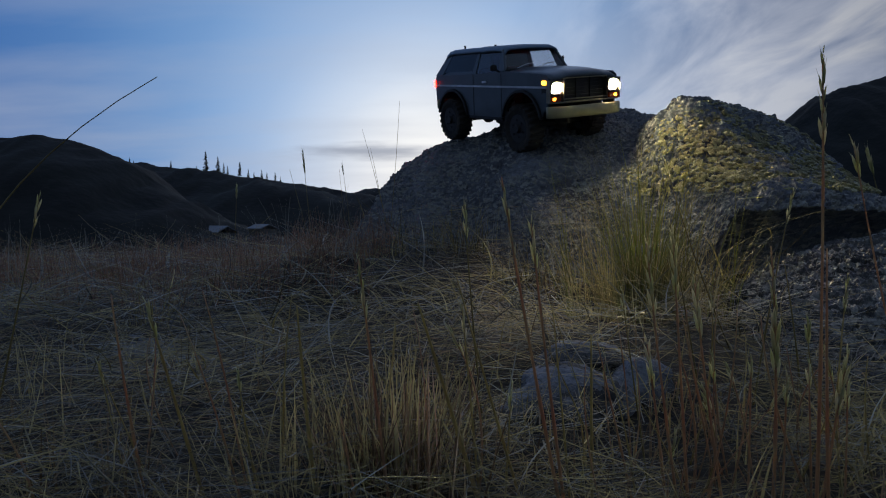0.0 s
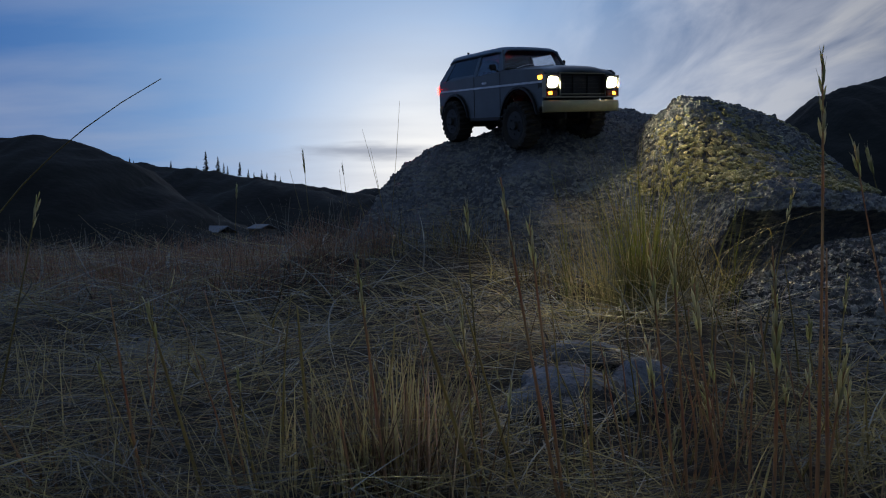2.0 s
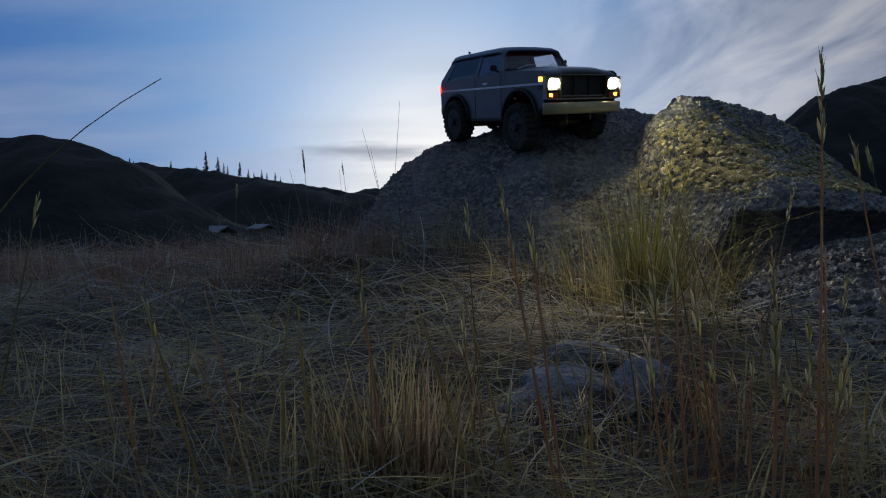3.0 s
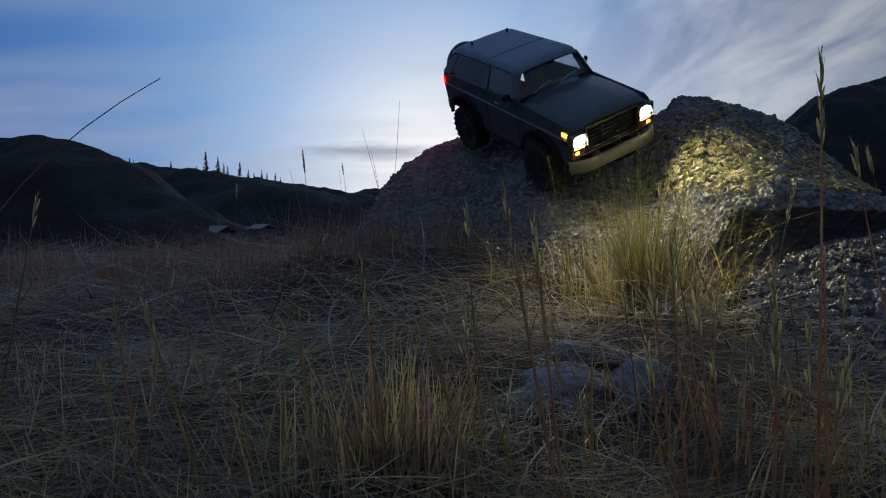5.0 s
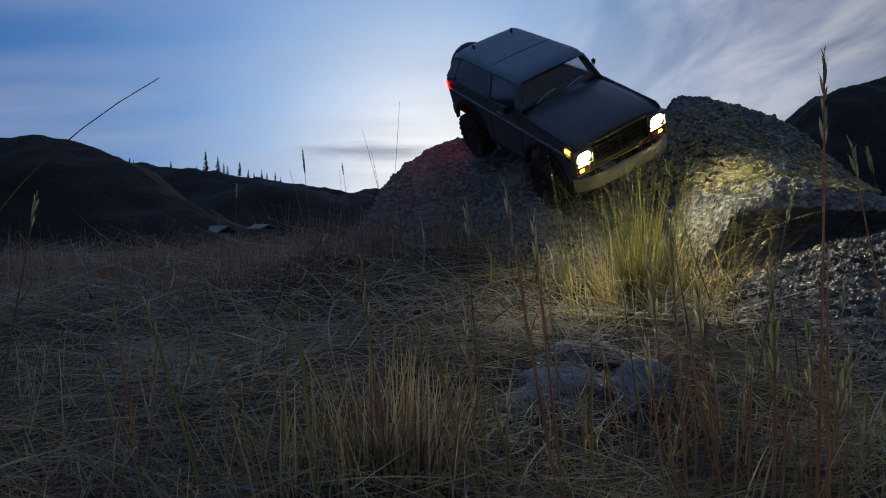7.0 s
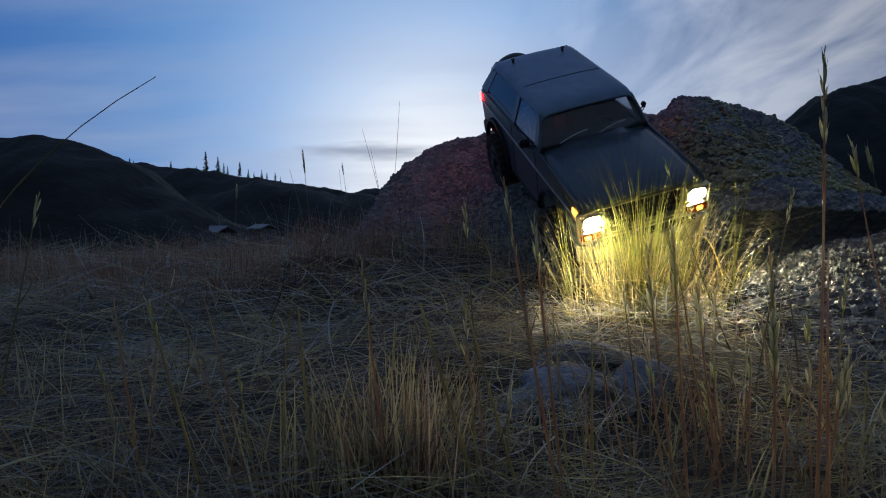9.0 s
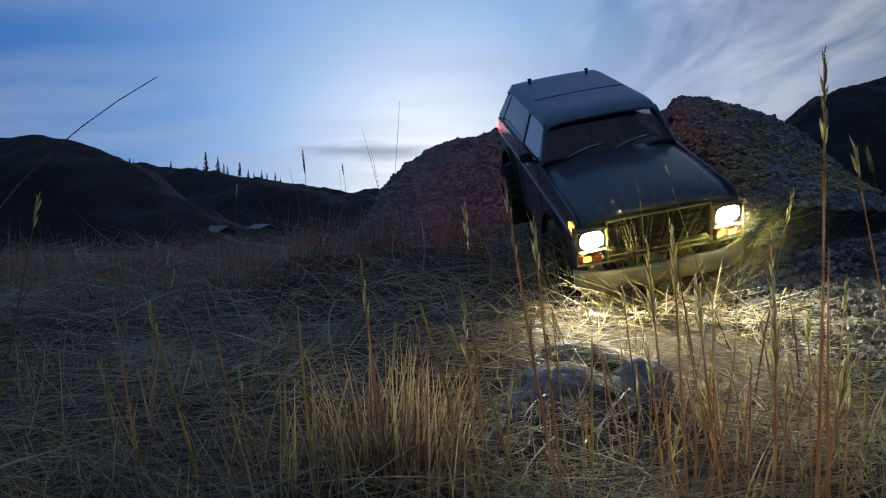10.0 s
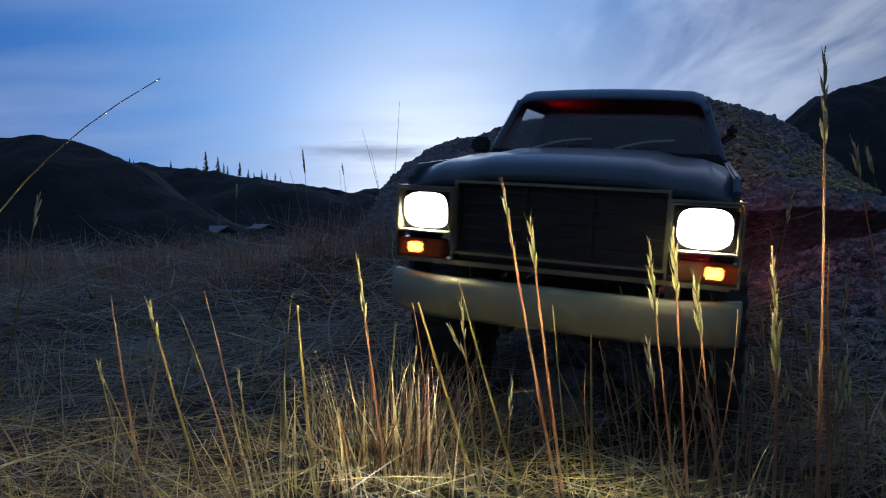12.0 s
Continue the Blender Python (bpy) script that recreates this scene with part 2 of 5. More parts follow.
M_TRIM = material("silver trim", (0.62, 0.63, 0.65), 0.3, metal=0.9, scale=50)
M_SEAT = material("dark red seat", (0.10, 0.018, 0.016), 0.7, scale=60, bump=0.2)
M_WINDSCREEN = glass("windscreen glass", (0.95, 0.97, 1.0), 0.93)
M_TINTED = glass("tinted glass", (0.8, 0.9, 1.0), 0.09)
M_DOOR_GLASS = glass("door glass", (0.93, 0.96, 1.0), 0.85)
M_LAMP = glowing("lit headlight", (1.0, 0.85, 0.50), 900.0)
M_AMBER = glowing("lit amber lamp", (1.0, 0.36, 0.03), 9.0)
M_AMBER_LENS = material("amber lens", (0.4, 0.07, 0.012), 0.2, scale=80, coat=0.5)
M_TAIL = glowing("lit tail lamp", (1.0, 0.003, 0.002), 145.0)
# for the blocks that imitate tail-light glow leaking into the cabin
M_TAIL_GLOW = glowing("red glow behind tail lamp", (1.0, 0.02, 0.015), 14.0)
M_LICHEN = rock_material("lichen crust", (0.36, 0.34, 0.13), (0.24, 0.22, 0.14), (0.42, 0.40, 0.26))
# ---- building helpers ----


def part(name, bm, mat, parent=None, label="", smooth=False):
    me = bpy.data.meshes.new(name)
    bmesh.ops.recalc_face_normals(bm, faces=bm.faces)
    bm.to_mesh(me)
    bm.free()
    if smooth:
        for p in me.polygons:
            p.use_smooth = True
    me.materials.append(mat)
    ob = new(name, me)
    if parent is not None:
        ob.parent = parent
    if label:
        ob["label"] = label
    return ob


def from_arrays(name, verts, faces, mat, parent=None, smooth=True):
    me = bpy.data.meshes.new(name)
    me.from_pydata(verts.tolist() if hasattr(verts, "tolist") else verts, [], faces.tolist() if hasattr(faces, "tolist") else faces)
    if smooth:
        me.polygons.foreach_set("use_smooth", [True] * len(me.polygons))
    me.materials.append(mat)
    ob = new(name, me)
    if parent is not None:
        ob.parent = parent
    return ob


def prism(bm, pts, y0, y1, bevel=0.0):
    """A polygon in x and z, pulled out from y0 to y1."""
    a = [bm.verts.new((x, y0, z)) for x, z in pts]
    b = [bm.verts.new((x, y1, z)) for x, z in pts]
    fs = [bm.faces.new(a), bm.faces.new(b[::-1])]
    n = len(pts)
    fs += [bm.faces.new((a[i], b[i], b[(i + 1) % n], a[(i + 1) % n])) for i in range(n)]
    if bevel:
        es = {e for f in fs[:2] for e in f.edges}
        bmesh.ops.bevel(bm, geom=list(es), offset=bevel, segments=2, affect="EDGES", clamp_overlap=True)


def block(bm, lo, hi, bevel=0.0):
    m = Matrix.LocRotScale([(a + b) / 2 for a, b in zip(lo, hi)], None, [b - a for a, b in zip(lo, hi)])
    r = bmesh.ops.create_cube(bm, size=1, matrix=m)
    if bevel:
        es = {e for v in r["verts"] for e in v.link_edges}
        bmesh.ops.bevel(bm, geom=list(es), offset=bevel, segments=2, affect="EDGES", clamp_overlap=True)


def slab(bm, corners, thick):
    """A panel through the given corners, pulled in by its thickness along its normal."""
    c = [Vector(p) for p in corners]
    n = (c[1] - c[0]).cross(c[2] - c[0]).normalized() * thick
    a = [bm.verts.new(p) for p in c]
    b = [bm.verts.new(p - n) for p in c]
    bm.faces.new(a), bm.faces.new(b[::-1])
    k = len(c)
    for i in range(k):
        bm.faces.new((a[i], b[i], b[(i + 1) % k], a[(i + 1) % k]))


def rod(bm, p, q, r, r2=None, sides=10):
    p, q = Vector(p), Vector(q)
    m = Matrix.Translation((p + q) / 2) @ (q - p).to_track_quat("Z", "Y").to_matrix().to_4x4()
    bmesh.ops.create_cone(bm, cap_ends=True, segments=sides, radius1=r, radius2=r if r2 is None else r2, depth=(q - p).length, matrix=m)


def smoothstep(a, b, v):
    t = np.clip((np.asarray(v, float) - a) / (b - a), 0, 1)
    return t * t * (3 - 2 * t)


def wobble(x, y, scale, octaves=4, seed=0.0, rough=0.5):
    """Fractal noise over the plan, about -1 to 1, for arrays."""
    x, y = np.broadcast_arrays(np.asarray(x, float), np.asarray(y, float))
    out = np.zeros(x.size)
    for k, (a, b) in enumerate(zip(x.ravel(), y.ravel())):
        out[k] = noise.fractal((a * scale + seed, b * scale - seed, seed * 1.7), 1.0 / (2 * rough), 2.0, octaves)
    return out.reshape(x.shape)


# ---- the ground and the rocks ----


def ground_shape(x, y):
    """Height of the soil: nearly flat before the camera, rising to the rock, falling into a valley behind."""
    x, y = np.asarray(x, float), np.asarray(y, float)
    near = 0.075 * smoothstep(0.85, 1.4, y) * smoothstep(-0.75, -0.05, x) + 0.02 * smoothstep(0.45, 0.7, y) * smoothstep(-0.3, 0.1, x)
    r = np.hypot(x, y)
    drop = -0.25 * smoothstep(2.2, 5.0, r) - 3.5 * smoothstep(4, 60, r) - 8.0 * smoothstep(40, 180, r)
    mound = 0.02 * np.exp(-((x - 0.2) / 0.2) ** 2 - ((y - 0.62) / 0.09) ** 2)
    hummocks = (0.016 * np.sin(9 * x + 0.6) * np.sin(8 * y + 1.0) + 0.009 * np.sin(17 * x + 5 * y)) * smoothstep(0.0, -0.25, x) * smoothstep(0.32, 0.55, y) * smoothstep(3.0, 2.0, r)
    return near + mound + drop + hummocks - 0.01


RIDGE_X = (-0.42, -0.30, -0.23, -0.17, -0.137, -0.047, 0.025, 0.19, 0.34, 0.43, 0.52, 0.63, 0.8, 1.0)
RIDGE_Z = (-0.10, 0.02, 0.12, 0.226, 0.262, 0.332, 0.366, 0.400, 0.423, 0.434, 0.448, 0.42, 0.2, -0.1)
HUMP_X = (0.346, 0.399, 0.43, 0.477, 0.536, 0.598, 0.653, 0.734, 0.798, 0.871, 0.944, 1.028)
HUMP_Z = (-0.05, 0.14, 0.25, 0.37, 0.422, 0.427, 0.416, 0.39, 0.357, 0.262, 0.11, -0.1)


def rock_shape(x, y):
    """Height of the main outcrop: a ridge with a long ramp down its middle, and a steep hump that juts out beside the ramp."""
    x, y = np.asarray(x, float), np.asarray(y, float)
    end = 1.29 - 0.31 * smoothstep(0.02, 0.2, x)
    d = np.clip((1.84 - y) / (1.84 - end), 0, 1.25)
    front = np.interp(d, (0, 0.12, 0.33, 0.5, 0.62, 0.78, 0.9, 1.0, 1.25), (1, 0.975, 0.77, 0.57, 0.44, 0.26, 0.13, 0.05, -0.15))
    back = np.clip((y - 1.84) / 0.7, 0, 1.4)
    ridge = (np.interp(x, RIDGE_X, RIDGE_Z) + 0.03) * np.where(y < 1.84, front, 1 - back ** 2) - 0.03
    d = np.clip((1.50 - y) / 0.47, 0, 1.3)
    front = np.interp(d, (0, 0.08, 0.2, 0.35, 0.5, 0.7, 0.97, 1.02, 1.05, 1.3), (1, 0.98, 0.90, 0.77, 0.67, 0.57, 0.48, 0.38, 0.08, -0.2))
    back = np.clip((y - 1.50) / 0.5, 0, 1.4)
    hump = (np.interp(x, HUMP_X, HUMP_Z) + 0.03) * np.where(y < 1.50, front, 1 - back ** 2) - 0.03
    return np.maximum(ridge, hump)


def slab_shape(x, y):
    """Height of the low pitted boulder beside the ramp: a plane that dips towards the field, with rounded edges."""
    x, y = np.asarray(x, float), np.asarray(y, float)
    u, v = (x - 0.715 - 0.25 * (y - 0.5)) / 0.42, (y - 0.74) / 0.30
    q = np.clip(np.abs(u) ** 2.6 + np.abs(v) ** 4.0, 0, 1.6)
    top = np.minimum(0.112 + 0.15 * (x - 0.47), 0.142) - 0.165 * (0.98 - y)
    return np.maximum(top, 0.02) * np.sign(1 - q) * np.abs(1 - q) ** 0.22 - 0.005


def support(x, y):
    """The highest of ground and rocks, without the fine relief."""
    return float(np.max([ground_shape(x, y), rock_shape(x, y), slab_shape(x, y)]))


def sheet(xs, ys, z):
    nx, ny = len(xs), len(ys)
    X, Y = np.meshgrid(xs, ys)
    v = np.stack([X, Y, z], -1).reshape(-1, 3)
    i = (np.arange(ny - 1)[:, None] * nx + np.arange(nx - 1)).ravel()
    return v, np.stack([i, i + 1, i + nx + 1, i + nx], -1)


def spread(lo, hi, n, power=3.0):
    """Steps that are fine about zero and coarse far away."""
    t = np.linspace(-1, 1, n)
    s = np.sign(t) * np.abs(t) ** power
    return np.where(s < 0, -s * lo, s * hi)


def ground():
    xs, ys = spread(-2500, 2500, 241, 7.0), 1.0 + spread(-2500, 2500, 241, 7.0)
    X, Y = np.meshgrid(xs, ys)
    r = np.hypot(X, Y)
    z = ground_shape(X, Y) + 0.008 * wobble(X, Y, 5.0, 3) * (r < 6)
    v, f = sheet(xs, ys, z)
    return tagged(from_arrays("ground", v, f, M_SOIL), "dry soil under matted straw", "ground", kind="structure")


def scramble(ix, iy, iz, seed):
    """A number from 0 to 1 for each lattice cell."""
    h = (ix.astype(np.int64) * 374761393 + iy.astype(np.int64) * 668265263 + iz.astype(np.int64) * 2147483647 + seed * 974634777) & 0xFFFFFFFF
    h = ((h ^ (h >> 13)) * 1274126177) & 0xFFFFFFFF
    h = ((h ^ (h >> 16)) * 2246822519) & 0xFFFFFFFF
    return ((h ^ (h >> 15)) & 0xFFFFFF) / float(0x1000000)


def plates(p, seed):
    """Cells in space: how far each point is inside its cell's edge, and a number of that cell's own."""
    base = np.floor(p)
    near, second, own = np.full(len(p), 9.0), np.full(len(p), 9.0), np.zeros(len(p))
    for dx in (-1, 0, 1):
        for dy in (-1, 0, 1):
            for dz in (-1, 0, 1):
                c = base + (dx, dy, dz)
                q = [scramble(c[:, 0], c[:, 1], c[:, 2], seed + k) for k in range(3)]
                d = sum((c[:, k] + q[k] - p[:, k]) ** 2 for k in range(3))
                closer = d < near
                second = np.where(closer, near, np.minimum(second, d))
                near, own = np.where(closer, d, near), np.where(closer, q[0], own)
    return np.sqrt(second) - np.sqrt(near), own


def rock(name, shape, xs, ys, mat, label, rough, scale, flake, seed, ground_gap=0.12, cave=0.0):
    """A rock over the plan: its broad shape, lumps, and a crust of broken plates that stand out along the slope's normal."""
    X, Y = np.meshgrid(xs, ys)
    Z, e = shape(X, Y), 0.006
    edge = smoothstep(-0.08, 0.04, Z - ground_shape(X, Y))
    nrm = np.stack([-(shape(X + e, Y) - shape(X - e, Y)) / (2 * e), -(shape(X, Y + e) - shape(X, Y - e)) / (2 * e), np.ones_like(X)], -1)
    nrm[..., :2] = np.clip(nrm[..., :2], -2.5, 2.5)
    nrm /= np.linalg.norm(nrm, axis=-1, keepdims=True)
    P = np.stack([X, Y, Z], -1)
    bend = np.stack([wobble(X, Y, 18.0, 2, seed + 20), wobble(X, Y, 18.0, 2, seed + 30), wobble(X, Y, 18.0, 2, seed + 40)], -1) * 0.013 + np.stack([wobble(X, Y, 70.0, 2, seed + 50), wobble(X, Y, 70.0, 2, seed + 60), 0 * X], -1) * 0.004
    q = ((P + bend) * (1, 1, 1.9)).reshape(-1, 3)
    inside, own = plates(q * scale, int(seed))
    inside2, own2 = plates(q * scale * 2.3, int(seed) + 7)
    crust = flake * (own - 0.5 + 0.5 * np.clip(inside / 0.25, 0, 1)) + 0.42 * flake * (own2 - 0.5 + 0.5 * np.clip(inside2 / 0.3, 0, 1))
    crust = crust.reshape(X.shape) - 0.5 * flake
    lumps = rough * wobble(X, Y, 6.0, 6, seed, 0.6) + 0.4 * rough * wobble(X, Y, 28.0, 4, seed + 3, 0.7) + 0.13 * rough * wobble(X, Y, 95.0, 3, seed + 6, 0.8)
    P = P + nrm * ((lumps + crust) * edge)[..., None]
    if cave:
        deep = np.sin(np.pi * np.clip((Z + 0.01) / 0.17, 0, 1)) ** 0.7 * smoothstep(1.055, 1.02, Y) * smoothstep(0.42, 0.5, X)
        P[..., 1] += cave * deep
    keep = P[..., 2] > ground_shape(P[..., 0], P[..., 1]) - ground_gap
    f = sheet(xs, ys, Z)[1]
    f = f[keep.ravel()[f].all(1)]
    used, inv = np.unique(f, return_inverse=True)
    return tagged(from_arrays(name, P.reshape(-1, 3)[used], inv.reshape(-1, 4), mat, smooth=False), label, "rock")


def loose_stone(x, y, size, seed, sink, mat, label, turn=0.0):
    bm = bmesh.new()
    bmesh.ops.create_icosphere(bm, subdivisions=4, radius=1)
    for vtx in bm.verts:
        p = vtx.co.copy()
        n = noise.fractal(p * 0.9 + Vector((seed, 0, 0)), 1, 2, 4) * 0.25 + noise.fractal(p * 5 + Vector((0, seed, 0)), 0.8, 2, 4) * 0.06
        d = noise.voronoi(p * 1.6 + Vector((seed, seed, 0)))[0]
        p *= 1 + n - 0.15 * (0.5 - min(d[1] - d[0], 0.5))
        vtx.co = Vector((p.x * size[0], p.y * size[1], p.z * size[2]))
    ob = part("stone", bm, mat, None, smooth=True)
    ob.matrix_world = pose(x, y, support(x, y) + size[2] * sink, 0, 0, turn)
    return tagged(ob, label, "rock")


ground()
outcrop = rock("rock_outcrop", rock_shape, np.concatenate([np.linspace(-0.5, 0.88, 500), np.linspace(0.89, 1.3, 40)]),
               np.concatenate([np.linspace(0.75, 0.97, 30), np.linspace(0.975, 1.06, 60), np.linspace(1.0625, 1.88, 330), np.linspace(1.9, 2.72, 60)]),
               M_ROCK, "rough grey granite outcrop patched with lichen", 0.018, 74.0, 0.0046, 4.0, cave=0.10)
rock("boulder", slab_shape, np.linspace(0.24, 1.25, 400), np.linspace(0.40, 1.08, 320), M_SLAB, "low pitted grey boulder half buried in grass", 0.012, 80.0, 0.0068, 11.0)
loose_stone(0.098, 0.50, (0.056, 0.036, 0.027), 2.0, 0.36, M_STONE, "pale weathered stone lying in straw", 15)
loose_stone(0.168, 0.525, (0.030, 0.024, 0.025), 6.0, 0.28, M_STONE, "small pale stone lying in straw", 40)
loose_stone(0.125, 0.58, (0.042, 0.020, 0.015), 9.0, 0.4, M_STONE, "flat grey stone lying in straw", 5)


# ---- far hills, pines and houses ----


def hill(name, crest, depth, dist, seed, label):
    """A ridge whose crest runs through (bearing, rise) pairs at a distance, as fractions of that distance."""
    bx, bz = [c[0] for c in crest], [c[1] for c in crest]
    us, vs = np.linspace(bx[0], bx[-1], 260), np.linspace(-1, 1, 60)
    U, V = np.meshgrid(us, vs)
    top = np.interp(U, bx, bz) * dist + dist * 0.0035 * wobble(U, U * 0, 14.0, 5, seed) + dist * 0.0012 * wobble(U, U * 0, 90.0, 3, seed)
    base = -0.10 * dist
    X, Y = U * dist, dist + V * depth
    Z = base + (top - base) * (1 - np.abs(V) ** 1.6) + dist * 0.011 * wobble(U * 6, V, 3.0, 5, seed) * (1 - V ** 2) * (np.abs(V) > 0.02) + 0.15
    v = np.stack([X, Y, Z], -1).reshape(-1, 3)
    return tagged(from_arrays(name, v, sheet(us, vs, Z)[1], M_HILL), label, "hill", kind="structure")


def pine(bx, rise, dist, high, seed):
    """A far conifer: a trunk and tiers of drooping boughs with gaps."""
    rnd = random.Random(seed)
    root = new("pine_tree")
    root.matrix_world = pose(bx * dist, dist, rise * dist + 0.15 - 0.06 * high, 0, 0, rnd.uniform(0, 360))
    bm = bmesh.new()
    rod(bm, (0, 0, 0), (0, 0, high), high * 0.022, high * 0.004, 6)
    part("trunk", bm, M_FAR_TREE, root)
    bm = bmesh.new()
    tiers = 16
    for i in range(tiers):
        h = high * (0.12 + 0.86 * i / tiers)
        reach = high * 0.2 * (1 - i / tiers) ** 0.8 + 0.03 * high
        for k in range(7):
            if rnd.random() < 0.22:
                continue
            a = rnd.uniform(0, 6.28)
            r = reach * rnd.uniform(0.5, 1.15)
            tip = Vector((math.cos(a) * r, math.sin(a) * r, h - 0.3 * r))
            side = Vector((-math.sin(a), math.cos(a), 0)) * r * 0.3
            mid = tip * 0.55 + Vector((0, 0, h * 0.45 + 0.02 * high))
            top = bm.verts.new((0, 0, h + 0.03 * high))
            vs = [bm.verts.new(p) for p in (mid + side, tip, mid - side, mid - Vector((0, 0, 0.05 * high)))]
            for q in ((0, 1), (1, 2), (2, 3), (3, 0)):
                bm.faces.new((top, vs[q[0]], vs[q[1]]))
    part("crown", bm, M_FAR_TREE, root)
    return tagged(root, "dark lone pine standing on a far ridge", "tree", "pines on the ridge")


def house(x, y, z, w, d, h, turn):
    root = new("house")
    root.matrix_world = pose(x, y, z, 0, 0, turn)
    bm = bmesh.new()
    block(bm, (-w / 2, -d / 2, -h), (w / 2, d / 2, h))
    part("wall", bm, M_HOUSE, root)
    bm = bmesh.new()
    e = 0.4
    prism(bm, [(-w / 2 - e, h), (0, h + w * 0.22), (w / 2 + e, h), (w / 2 + e, h + 0.25), (0, h + w * 0.22 + 0.25), (-w / 2 - e, h + 0.25)], -d / 2 - e, d / 2 + e)
    part("roof", bm, M_HOUSE_ROOF, root, "pale metal roof")
    return tagged(root, "small pale farm building down in the valley", "building", "farm buildings")


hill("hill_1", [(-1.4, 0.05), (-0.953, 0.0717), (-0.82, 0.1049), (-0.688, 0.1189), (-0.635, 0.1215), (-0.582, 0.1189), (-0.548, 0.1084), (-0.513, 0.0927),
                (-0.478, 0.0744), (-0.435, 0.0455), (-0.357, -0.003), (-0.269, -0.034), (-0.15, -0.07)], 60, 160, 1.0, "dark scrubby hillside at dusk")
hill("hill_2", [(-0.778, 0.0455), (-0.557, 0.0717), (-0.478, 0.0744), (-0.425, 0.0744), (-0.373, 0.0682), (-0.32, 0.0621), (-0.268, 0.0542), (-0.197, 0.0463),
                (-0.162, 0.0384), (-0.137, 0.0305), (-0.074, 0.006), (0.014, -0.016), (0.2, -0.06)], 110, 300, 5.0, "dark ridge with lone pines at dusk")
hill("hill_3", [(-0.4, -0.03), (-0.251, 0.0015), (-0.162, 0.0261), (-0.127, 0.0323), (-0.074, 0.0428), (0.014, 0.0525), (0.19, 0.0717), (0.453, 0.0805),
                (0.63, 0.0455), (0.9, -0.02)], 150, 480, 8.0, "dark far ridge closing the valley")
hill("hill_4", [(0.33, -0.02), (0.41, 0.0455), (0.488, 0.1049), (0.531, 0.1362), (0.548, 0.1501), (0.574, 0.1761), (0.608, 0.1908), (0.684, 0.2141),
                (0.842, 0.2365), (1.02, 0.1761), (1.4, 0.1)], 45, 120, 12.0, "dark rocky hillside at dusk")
for k, (bx, rise, high) in enumerate([(-0.487, 0.076, 3.4), (-0.481, 0.0745, 2.6), (-0.423, 0.0735, 2.9), (-0.383, 0.0688, 2.0), (-0.369, 0.0682, 7.6), (-0.350, 0.066, 6.2),
                                      (-0.341, 0.065, 4.0), (-0.335, 0.064, 3.2), (-0.316, 0.0615, 5.2), (-0.303, 0.059, 3.2), (-0.294, 0.058, 2.4), (-0.282, 0.056, 3.6),
                                      (-0.274, 0.055, 3.0), (-0.261, 0.053, 3.4), (-0.253, 0.0525, 1.8)]):
    pine(bx, rise, 300, high * 1.35, 40 + k)
house(-0.352 * 150, 150, -0.031 * 150 + 0.15, 6.5, 5.0, 0.6, 70)
house(-0.282 * 150, 150, -0.026 * 150 + 0.15, 4.4, 4.6, 0.7, 50)


# ---- the model truck: x forward, y to its left, z up; the wheels stand at z = 0.025 ----
WHEEL_R, BASE, TRACK = 0.055, 0.156, 0.094


def arch(cx, r, n=9, z=0.082):
    return [(cx + r * math.cos(a), z + r * math.sin(a)) for a in np.linspace(math.pi - 0.18, 0.18, n)]


def tyre_mesh():
    """A lugged off-road tyre, its axle along y."""
    bm = bmesh.new()
    prof = [(0.032, -0.017), (0.044, -0.021), (0.0505, -0.020), (0.0525, -0.012), (0.0525, 0.012), (0.0505, 0.020), (0.044, 0.021), (0.032, 0.017)]
    n = 88
    rings = []
    for i in range(n):
        a = 2 * math.pi * i / n
        ring = []
        for r, w in prof:
            proud = (i // 2 + (1 if w > 0 else 0)) % 2 if r > 0.05 else 0
            ring.append(bm.verts.new(((r + 0.0035 * proud) * math.cos(a), w * (1 + 0.06 * proud), (r + 0.0035 * proud) * math.sin(a))))
        rings.append(ring)
    for i in range(n):
        p, q = rings[i], rings[(i + 1) % n]
        for k in range(len(prof)):
            j = (k + 1) % len(prof)
            bm.faces.new((p[k], p[j], q[j], q[k]))
    return bm


def rim_mesh():
    bm = bmesh.new()
    for y0, y1, r in ((-0.018, 0.018, 0.0325),):
        rod(bm, (0, y0, 0), (0, y1, 0), r, sides=28)
    for s in (-1, 1):
        bmesh.ops.create_cone(bm, cap_ends=True, segments=20, radius1=0.012, radius2=0.009, depth=0.008,
                              matrix=Matrix.Translation((0, s * 0.02, 0)) @ pose(0, 0, 0, -90 * s))
        for k in range(6):
            a = k * math.pi / 3
            rod(bm, (0.020 * math.cos(a), s * 0.017, 0.020 * math.sin(a)), (0.020 * math.cos(a), s * 0.0205, 0.020 * math.sin(a)), 0.0025, sides=6)
    return bm


def body_side(s):
    """One flank with both wheel arches, from rear corner to nose."""
    pts = [(-0.248, 0.112), (-0.238, 0.102)] + arch(-BASE, 0.075) + [(-0.075, 0.092), (0.075, 0.092)] + arch(BASE, 0.074)
    pts += [(0.236, 0.112), (0.252, 0.118), (0.257, 0.185), (0.245, 0.193), (0.09, 0.203), (0.0, 0.199), (-0.245, 0.196), (-0.252, 0.18)]
    bm = bmesh.new()
    prism(bm, pts, s * 0.096, s * 0.100, 0.0012)
    return bm


